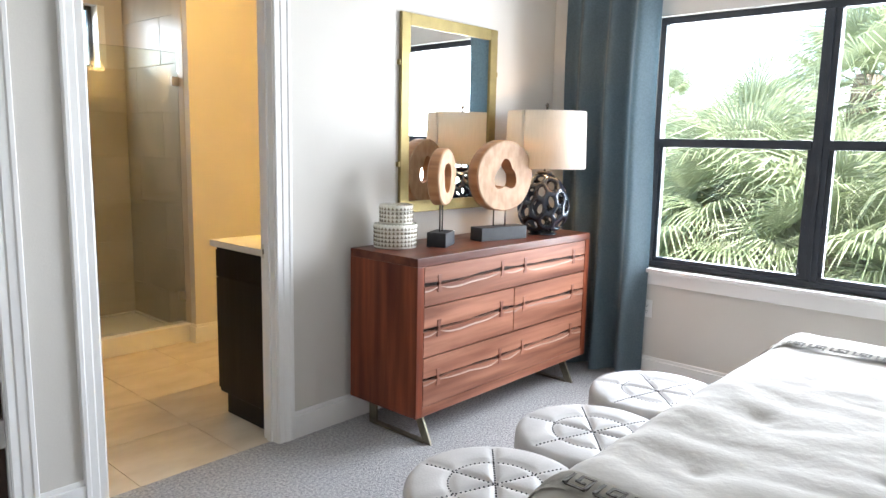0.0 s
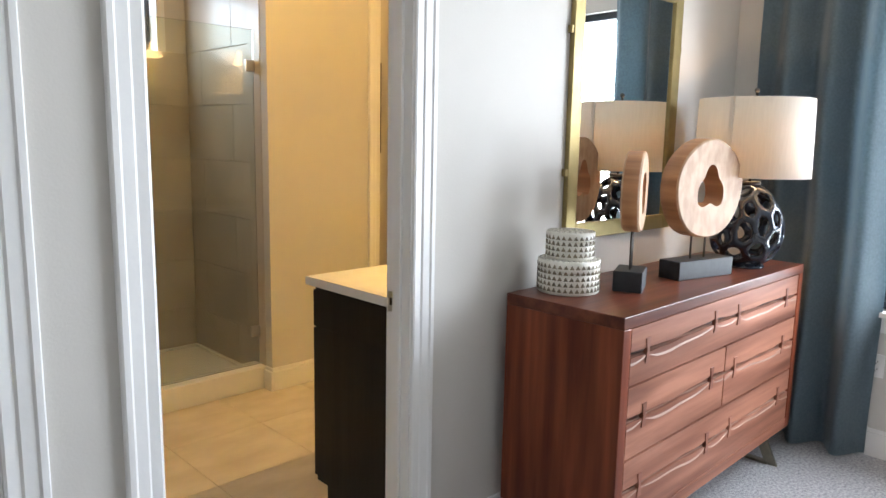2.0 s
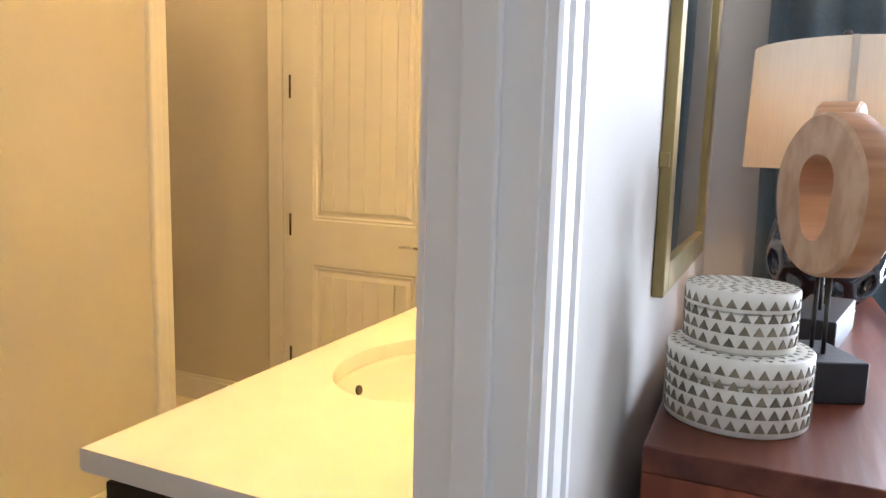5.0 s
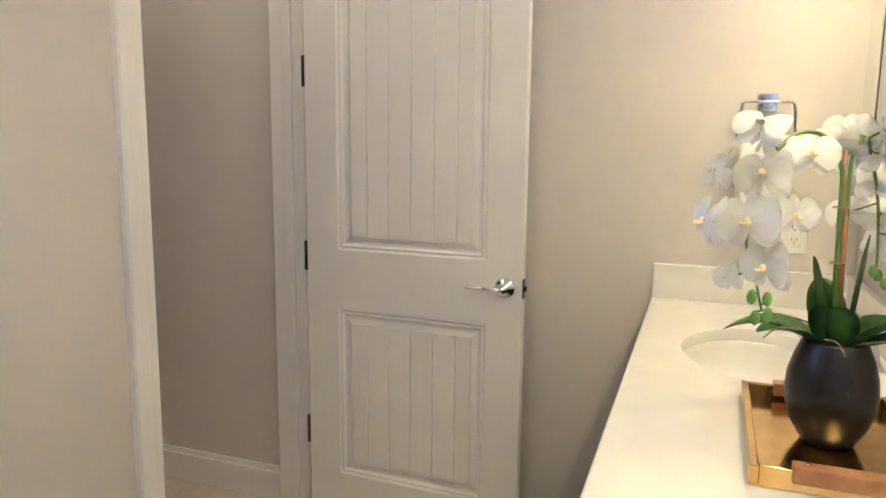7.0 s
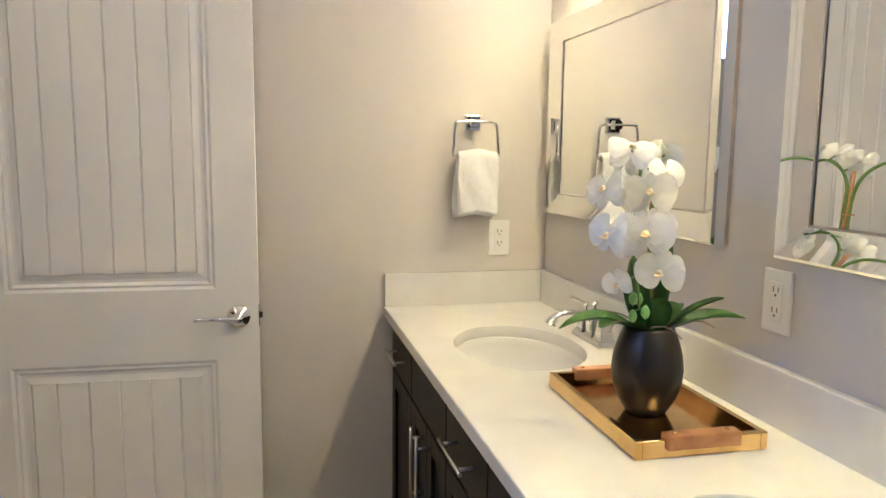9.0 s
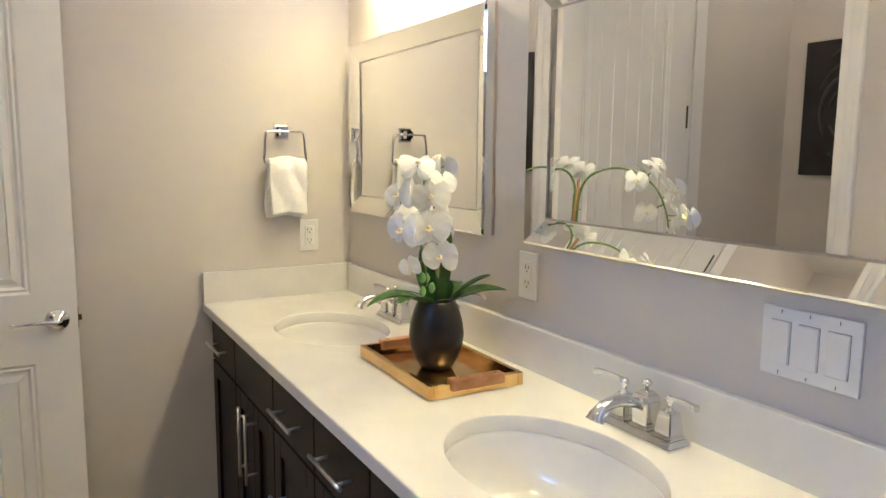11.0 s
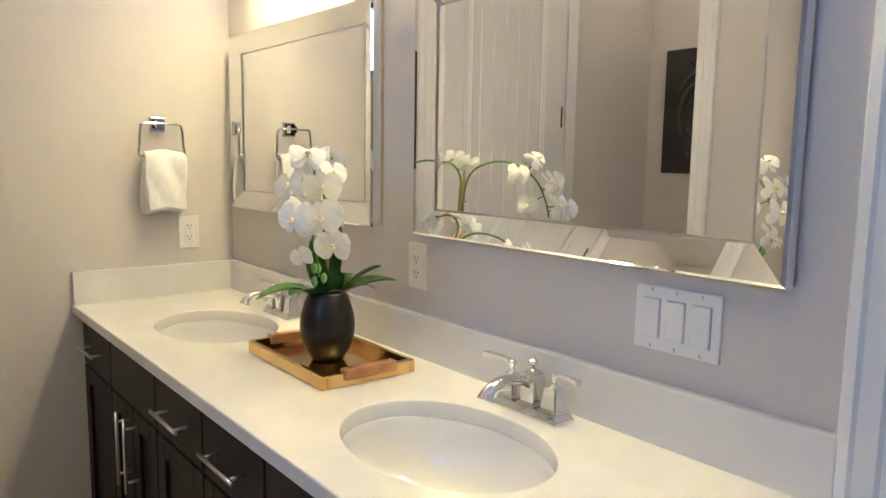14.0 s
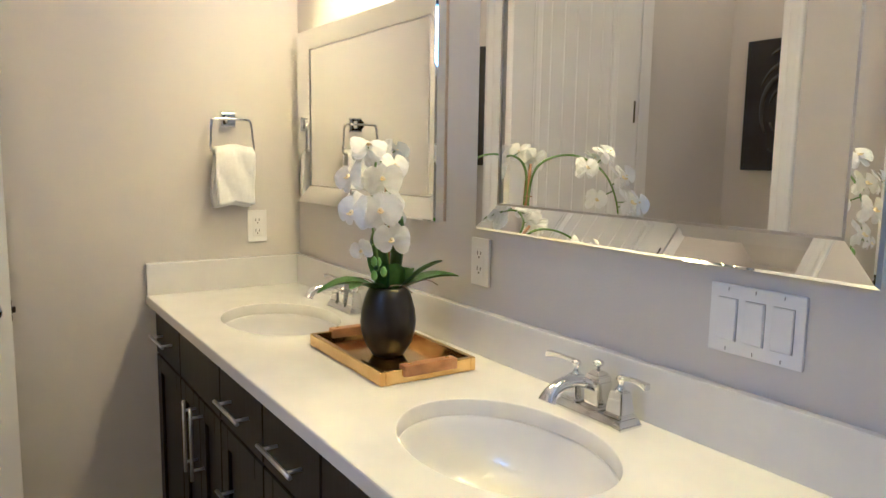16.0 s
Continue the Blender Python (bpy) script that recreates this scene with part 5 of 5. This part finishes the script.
for z0, z1 in ((ZL0, ZL1), (ZU0, ZU1)):
    pnl = part("panel", box_bm(P0, P1, 0.014, LT - 0.004, z0, z1), TRIM, leaf)
    rings = [(0.0, 0.0), (0.008, 0.005), (0.014, 0.003), (0.022, 0.010), (0.030, 0.010), (0.046, 0.004), (0.047, 0.0135)]
    mould = bmesh.new()
    loops = []
    for off, dep in rings:
        loops.append([mould.verts.new(p) for p in ((P0 + off, dep, z0 + off), (P1 - off, dep, z0 + off), (P1 - off, dep, z1 - off), (P0 + off, dep, z1 - off))])
    for a, b in zip(loops, loops[1:]):
        for k in range(4):
            mould.faces.new((a[k], a[(k + 1) % 4], b[(k + 1) % 4], b[k]))
    bmesh.ops.recalc_face_normals(mould, faces=mould.faces[:])
    part("moulding", mould, TRIM, pnl)
    a, b = P0 + 0.047, P1 - 0.047
    edges = [a, 0.246, 0.324, 0.403, 0.482, 0.560, b]
    for u, v in zip(edges, edges[1:]):
        g = 0.0003
        shape = [(u + g, 0.0138), (u + g, 0.0085), (u + g + 0.003, 0.0042), (v - g - 0.003, 0.0042), (v - g, 0.0085), (v - g, 0.0138)]
        part("plank", prism_bm(shape, 2, z0 + 0.047, z1 - 0.047), TRIM, pnl)
knob_m = pose(0.722, 0, 0.91)
hd = part("door_handle", moved(lathe_bm([(0.033, 0.0), (0.033, 0.004), (0.028, 0.010), (0.014, 0.013), (0.012, 0.045), (0.0, 0.047)], 32), pose(0, 0, 0, 90, 0, 0)), CHROME, leaf, "polished chrome lever handle", knob_m)
lv = bent([(0.004, -0.040, 0), (-0.02, -0.045, 0.002), (-0.06, -0.048, 0.004), (-0.115, -0.040, 0.001)], 5)
part("lever", tube_bm(lv, 0.007, 10, taper=[0.009 - 0.004 * i / len(lv) for i in range(len(lv))]), CHROME, hd)
part("latch", box_bm(LW - 0.001, LW + 0.0015, 0.006, 0.029, 0.88, 0.94, 0.0005, 1), DARK_METAL, leaf, "dark latch plate")
part("latch_bolt", box_bm(LW, LW + 0.010, 0.012, 0.023, 0.902, 0.918, 0.001, 1), DARK_METAL, leaf)
for z in (0.343, 0.963, 1.576, 2.19):
    part("hinge", tube_bm([(L0 - 0.006, 0.004, z - 0.05), (L0 - 0.006, 0.004, z + 0.05)], 0.0075, 12), DARK_METAL, leaf, "dark bronze hinge")
    part("hinge_leaf", box_bm(L0 - 0.004, L0 - 0.001, 0.004, 0.034, z - 0.05, z + 0.05), DARK_METAL, leaf)

# ---- painting in the toilet room ----
art = thing("painting", "black canvas with a grey swirl in the toilet room", "painting", pose(1.72, 2.66, 1.31))
part("canvas", box_bm(-0.27, 0.27, -0.035, 0, 0, 0.66, 0.002, 1), PAINTING, art)
swirl = bmesh.new()
for k, (cx, cz, r0, a0, a1) in enumerate(((0.05, 0.30, 0.10, 20, 330), (0.05, 0.30, 0.15, -40, 250), (0.04, 0.31, 0.20, 30, 300), (0.03, 0.33, 0.25, 60, 200))):
    line = [(cx + r0 * 0.8 * math.cos(radians(a)), -0.036, cz + r0 * math.sin(radians(a)) * 1.15) for a in np.linspace(a0, a1, 30)]
    line = [p for p in line if abs(p[0]) < 0.26]
    tube_bm(line, 0.006, 6, swirl, [0.005 + 0.013 * math.sin(math.pi * i / max(1, len(line) - 1)) for i in range(len(line))])
part("swirl", swirl, PAINT_GREY_STROKE, art, "grey brushed swirl")

# ---- tray and orchid ----
TRAY = pose(1.101, 0.371, 0.9005, 0, 0, -1.0)
tray = thing("tray", "gold metal tray with wooden handles on the countertop", "tray", TRAY)
tw, td, th = 0.180, 0.114, 0.029
part("plate", box_bm(-tw + 0.004, tw - 0.004, -td + 0.004, td - 0.004, 0.0, 0.006), GOLD, tray)
for x0, x1, y0, y1 in ((-tw, tw, -td, -td + 0.012), (-tw, tw, td - 0.012, td), (-tw, -tw + 0.012, -td + 0.012, td - 0.012), (tw - 0.012, tw, -td + 0.012, td - 0.012)):
    part("rim", box_bm(x0, x1, y0, y1, 0.0, th, 0.002, 2), GOLD, tray)
for s in (-1, 1):
    xc = s * (tw - 0.006)
    hb = box_bm(xc - 0.013, xc + 0.013, -0.063, 0.063, th - 0.016, th + 0.007, 0.003, 2)
    h = part("handle", hb, TRAY_WOOD, tray, "brown wooden handle")
    for y in (-0.045, 0.045):
        part("screw", lathe_bm([(0.004, 0), (0.004, 0.002), (0.0, 0.003)], 12), GOLD, h, m=pose(xc, y, th + 0.007))

orch = thing("orchid", "white artificial orchid in a matt black egg-shaped vase", "potted plant", pose(1.100, 0.372, 0.907))
part("vase", lathe_bm([(r * 1.035, z * 1.05) for r, z in ((0.0, 0.0), (0.030, 0.0), (0.035, 0.003), (0.050, 0.028), (0.0585, 0.055), (0.0605, 0.075), (0.058, 0.100), (0.050, 0.128), (0.042, 0.146), (0.040, 0.150), (0.037, 0.148), (0.037, 0.135), (0.0, 0.132))], 56, cap=False), BLACK_CERAMIC, orch, "matt black egg-shaped vase")


def petal_grid(bm, length, width, curl, turn, tilt, back=0.0):
    """One petal that starts at the origin and reaches out along x, turned about z."""
    nu, nv = 9, 6
    m = pose(0, 0, 0, 0, 0, turn) @ pose(0, 0, 0, 0, tilt, 0)
    rows = []
    for i in range(nu + 1):
        u = math.sin(0.5 * math.pi * i / nu)
        c = 0.58
        w = width * (0.22 + 0.78 * math.sin(0.5 * math.pi * u / c) if u < c else math.sqrt(max(0.004, 1 - ((u - c) / (1 - c)) ** 2)))
        rows.append([bm.verts.new(m @ Vector((u * length, (v / nv * 2 - 1) * w, back + curl * u * u - 0.22 * abs(v / nv * 2 - 1) ** 2 * w + 0.0022 * math.sin(7 * u + 2.1 * v)))) for v in range(nv + 1)])
    for a, b in zip(rows, rows[1:]):
        for v in range(nv):
            bm.faces.new((a[v], a[v + 1], b[v + 1], b[v])).smooth = True


def blossom():
    """Three narrow sepals behind two broad round petals that bow forward at their rims."""
    bm = bmesh.new()
    for turn in (90, 218, 322):
        petal_grid(bm, 0.052, 0.0185, -0.010, turn, 6, -0.007)
    for turn in (8, 172):
        petal_grid(bm, 0.053, 0.036, 0.007, turn, 3, 0.003)
    bmesh.ops.solidify(bm, geom=bm.faces[:], thickness=0.0011)
    return mesh_of("flower", bm, PETAL)


def heart():
    bm = bmesh.new()
    petal_grid(bm, 0.018, 0.007, 0.008, 250, -30, 0.003)
    petal_grid(bm, 0.018, 0.007, 0.008, 290, -30, 0.003)
    bm2 = bmesh.new()
    bmesh.ops.create_uvsphere(bm2, u_segments=10, v_segments=8, radius=0.006)
    moved(bm2, Matrix.Translation((0, 0, 0.006)))
    join(bm, bm2)
    return mesh_of("lip", bm, PETAL_HEART)


FLOWER, LIP = blossom(), heart()
rngf = random.Random(21)


def spray(points, flowers, tips, towards):
    """A bowed stem, flowers as (x, y, z, scale, sideways turn, lift), and buds at its end."""
    line = bent([Vector(p) for p in points], 7)
    part("stem", tube_bm(line, 0.0032, 8, taper=[0.0036 - 0.002 * i / len(line) for i in range(len(line))]), STEM, orch)
    out = Vector(towards).normalized()
    nrm = Vector((-out.y, out.x, 0))
    for x, y, z, sc, side, lift in flowers:
        pos = Vector((x, y, z))
        face = (out + nrm * side + Vector((0, 0, lift + 0.28))).normalized()
        p = min(line, key=lambda q: (q - pos).length)
        q = face.to_track_quat("Z", "Y").to_matrix().to_4x4()
        ob = new("flower", FLOWER)
        ob.parent = orch
        ob.matrix_basis = Matrix.Translation(pos) @ q @ pose(0, 0, 0, 0, 0, rngf.uniform(-18, 18)) @ Matrix.Scale(sc * 0.78, 4)
        tagged(ob, "white orchid flower")
        c = new("lip", LIP)
        c.parent = ob
        c.matrix_basis = Matrix.Scale(0.95, 4)
        part("pedicel", tube_bm([p, pos - face * 0.002], 0.0016, 6), STEM, orch)
    for x, y, z in tips:
        bud = lathe_bm([(0.0, -0.011), (0.005, -0.007), (0.0068, 0.0), (0.004, 0.008), (0.0, 0.011)], 12, cap=False)
        b = Vector((x, y, z))
        part("bud", bud, BUD, orch, "green bud", Matrix.Translation(b))
        part("pedicel", tube_bm([min(line, key=lambda q: (q - b).length), b + Vector((0, 0, 0.008))], 0.0014, 6), STEM, orch)


spray([(0.004, 0.004, 0.13), (-0.006, 0.008, 0.28), (-0.016, 0.014, 0.40), (-0.050, 0.040, 0.445), (-0.105, 0.085, 0.450), (-0.160, 0.122, 0.405), (-0.185, 0.140, 0.320), (-0.175, 0.125, 0.265), (-0.165, 0.115, 0.225)],
      ((-0.150, 0.130, 0.462, 0.86, 0.35, 0.9), (-0.203, 0.128, 0.402, 0.90, 0.0, 0.10), (-0.220, 0.142, 0.345, 0.98, 0.10, 0.0), (-0.226, 0.120, 0.291, 0.86, -0.25, -0.10),
       (-0.205, 0.190, 0.342, 0.90, -0.85, 0.0), (-0.180, 0.160, 0.268, 0.55, -0.3, -0.25), (-0.170, 0.180, 0.405, 0.85, -0.9, 0.15), (-0.145, 0.070, 0.425, 0.80, 0.9, 0.2), (-0.165, 0.085, 0.350, 0.72, 1.1, 0.0), (-0.120, 0.122, 0.448, 0.72, -0.6, 0.7)),
      ((-0.170, 0.128, 0.243), (-0.150, 0.108, 0.238), (-0.172, 0.108, 0.222), (-0.160, 0.122, 0.214)), (-0.80, 0.52, 0))
spray([(0.006, 0.0, 0.13), (0.0, 0.0, 0.29), (-0.006, 0.002, 0.41), (0.030, -0.018, 0.450), (0.080, -0.040, 0.415), (0.115, -0.060, 0.350), (0.135, -0.070, 0.270), (0.140, -0.072, 0.225)],
      ((-0.010, 0.026, 0.445, 0.80, 0.9, 0.4), (0.026, 0.006, 0.462, 0.78, 0.8, 0.5), (0.040, -0.042, 0.458, 0.78, -0.7, 0.4), (0.085, -0.020, 0.420, 0.80, 0.9, 0.2), (0.062, -0.050, 0.425, 0.85, 0.3, 0.4), (0.112, -0.052, 0.385, 0.85, -0.3, 0.1), (0.138, -0.072, 0.335, 0.88, 0.2, 0.0), (0.110, -0.020, 0.335, 0.80, 1.0, 0.0), (0.150, -0.078, 0.285, 0.75, -0.2, -0.1), (0.118, -0.085, 0.300, 0.75, -0.9, 0.0)),
      ((0.134, -0.066, 0.240), (0.150, -0.078, 0.232), (0.140, -0.085, 0.220)), (0.85, -0.50, 0))
for dx, dy, hh in ((0.004, 0.004, 0.43), (0.008, -0.004, 0.39)):
    part("stake", tube_bm([(dx, dy, 0.13), (dx - 0.014, dy + 0.008, hh)], 0.004, 10), STAKE, orch, "bamboo stake")
for z in (0.27, 0.35):
    part("raffia_tie", tube_bm([(0.003 + 0.012 * math.cos(a) - 0.04 * (z - 0.13), 0.003 + 0.010 * math.sin(a) + 0.03 * (z - 0.13), z) for a in np.linspace(0, 6.28, 14)], 0.0012, 6), STAKE, orch)


def leaf_bm(length, width, up, droop):
    bm = bmesh.new()
    nu, nv = 10, 4
    rows = []
    for i in range(nu + 1):
        u = i / nu
        w = width * math.sin(math.pi * (0.10 + 0.88 * u)) ** 0.6
        x, z = length * u * math.cos(up) , length * (u * math.sin(up) - droop * u * u)
        rows.append([bm.verts.new((x, (v / nv * 2 - 1) * w, z + 0.35 * w * abs(v / nv * 2 - 1) ** 1.4)) for v in range(nv + 1)])
    for a, b in zip(rows, rows[1:]):
        for v in range(nv):
            bm.faces.new((a[v], a[v + 1], b[v + 1], b[v])).smooth = True
    bmesh.ops.solidify(bm, geom=bm.faces[:], thickness=0.0018)
    return bm


for turn, length, width, up, droop in ((72, 0.175, 0.034, 34, 0.52), (-108, 0.175, 0.034, 30, 0.30), (-128, 0.155, 0.028, 46, 0.22), (105, 0.13, 0.032, 40, 0.45), (160, 0.085, 0.034, 74, 0.10), (-95, 0.180, 0.032, 84, 0.03), (95, 0.150, 0.034, 80, 0.06), (-60, 0.12, 0.029, 42, 0.30), (20, 0.12, 0.030, 70, 0.12)):
    part("leaf", leaf_bm(length, width, radians(up), droop), LEAF, orch, "dark green strap leaf", pose(0.012 * math.cos(radians(turn)), 0.012 * math.sin(radians(turn)), 0.138, 0, 0, turn))
for k in range(5):
    a = 1.1 * k + 0.5
    part("root", tube_bm(bent([(0.02 * math.cos(a), 0.02 * math.sin(a), 0.145), (0.05 * math.cos(a), 0.05 * math.sin(a), 0.165), (0.085 * math.cos(a + 0.3), 0.085 * math.sin(a + 0.3), 0.172), (0.11 * math.cos(a + 0.4), 0.11 * math.sin(a + 0.4), 0.16)], 4), 0.0012, 6), PALM_TRUNK, orch)

# ---- bathroom floor tiles ----
floor_b = bpy.data.objects["floor_bath"]
FT = 0.46
tile_data = mesh_of("floor_tile", box_bm(-FT / 2 + 0.0012, FT / 2 - 0.0012, -FT / 2 + 0.0012, FT / 2 - 0.0012, -0.010, 0.0, 0.0010, 1), TILE)
for i in range(12):
    for j in range(6):
        x, y = -2.93 + FT * (i + 0.5), YB + 0.045 + FT * (j + 0.5)
        if x < 2.32 and y < 3.0:
            ob = new("floor_tile", tile_data)
            ob.parent = floor_b
            ob.matrix_basis = pose(x, y, 0.0005)

# ---- garden ----
structure("ground", box_bm(-150, 150, -150, 150, -3.3, -3.2), GRASS, "green lawn seen from an upper storey", "ground")


def fan_leaf(rng, size):
    """A fan of narrow folded blades on a stalk, along +x."""
    bm = bmesh.new()
    stalk = size * 0.75
    tube_bm([(0, 0, 0), (stalk * 0.5, 0, 0.04 * size), (stalk, 0, 0)], 0.012, 5, bm)
    n = 46
    for k in range(n):
        a = radians(-115 + 230 * k / (n - 1))
        ln = size * (0.95 - 0.25 * abs(k / (n - 1) * 2 - 1)) * rng.uniform(0.9, 1.08)
        w = 0.0115 * size
        d = Vector((math.cos(a), math.sin(a), 0))
        s = Vector((-d.y, d.x, 0))
        o = Vector((stalk, 0, 0))
        droop = rng.uniform(0.35, 1.0)
        p = [o, o + d * ln * 0.5, o + d * ln * 0.78 - Vector((0, 0, droop * ln * 0.22)), o + d * ln * 0.93 - Vector((0, 0, droop * ln * 0.62))]
        ws = (0.004, w, w * 0.7, 0.002)
        rows = [[bm.verts.new(q - s * ww), bm.verts.new(q - Vector((0, 0, ww * 0.5))), bm.verts.new(q + s * ww)] for q, ww in zip(p, ws)]
        for a2, b2 in zip(rows, rows[1:]):
            bm.faces.new((a2[0], a2[1], b2[1], b2[0]))
            bm.faces.new((a2[1], a2[2], b2[2], b2[1]))
    return bm


rngp = random.Random(4)
FANS = [mesh_of("frond", fan_leaf(rngp, s), PALM_LEAF) for s in (0.85, 1.0, 1.15)]


def palm(x, y, top, n, spread, label):
    p = thing("palm_tree", label, "palm tree", pose(x, y, -3.2), "fan palms outside the window")
    h = top + 3.2
    line = bent([(0, 0, 0), (0.08, 0.05, h * 0.4), (0.02, 0.1, h * 0.8), (0, 0, h)], 6)
    part("trunk", tube_bm(line, 0.16, 12, taper=[0.19 - 0.04 * i / len(line) + 0.012 * (i % 2) for i in range(len(line))]), PALM_TRUNK, p)
    for k in range(n):
        a = k * 137.5 + rngp.uniform(-20, 20)
        el = 78 - 128 * (k / n) + rngp.uniform(-10, 10)
        ob = new("frond", FANS[k % 3])
        ob.parent = p
        ob.matrix_basis = Matrix.Translation((0, 0, h - 0.1 - 0.25 * k / n)) @ pose(0, 0, 0, 0, 0, a) @ pose(0, 0, 0, 0, -el, 0) @ pose(0, 0, 0, rngp.uniform(-35, 35), 0, 0) @ Matrix.Scale(spread * rngp.uniform(0.85, 1.1), 4)


palm(7.0, 0.40, 0.80, 54, 1.0, "fan palm with drooping fronds close outside the window")
palm(6.7, -0.60, 0.45, 50, 1.0, "fan palm hanging low beside the window outside")
palm(7.7, 1.30, 0.30, 48, 1.0, "fan palm beyond the window, partly hidden")
palm(8.2, -0.55, 2.35, 46, 0.85, "tall fan palm standing above the others outside")
palm(9.8, 1.35, 1.65, 34, 0.85, "slim fan palm further off in the garden")
palm(15.0, 5.4, 2.6, 34, 0.8, "slim fan palm far off in the garden")
palm(6.4, -2.6, 1.3, 48, 1.0, "tall fan palm close to the window outside")
palm(9.0, -4.6, 1.2, 40, 1.1, "fan palm at the edge of the garden view")
palm(7.4, 0.2, -0.7, 48, 1.1, "low bushy fan palm below the window")
palm(7.6, -1.6, -0.6, 44, 1.0, "low fan palm below the window")
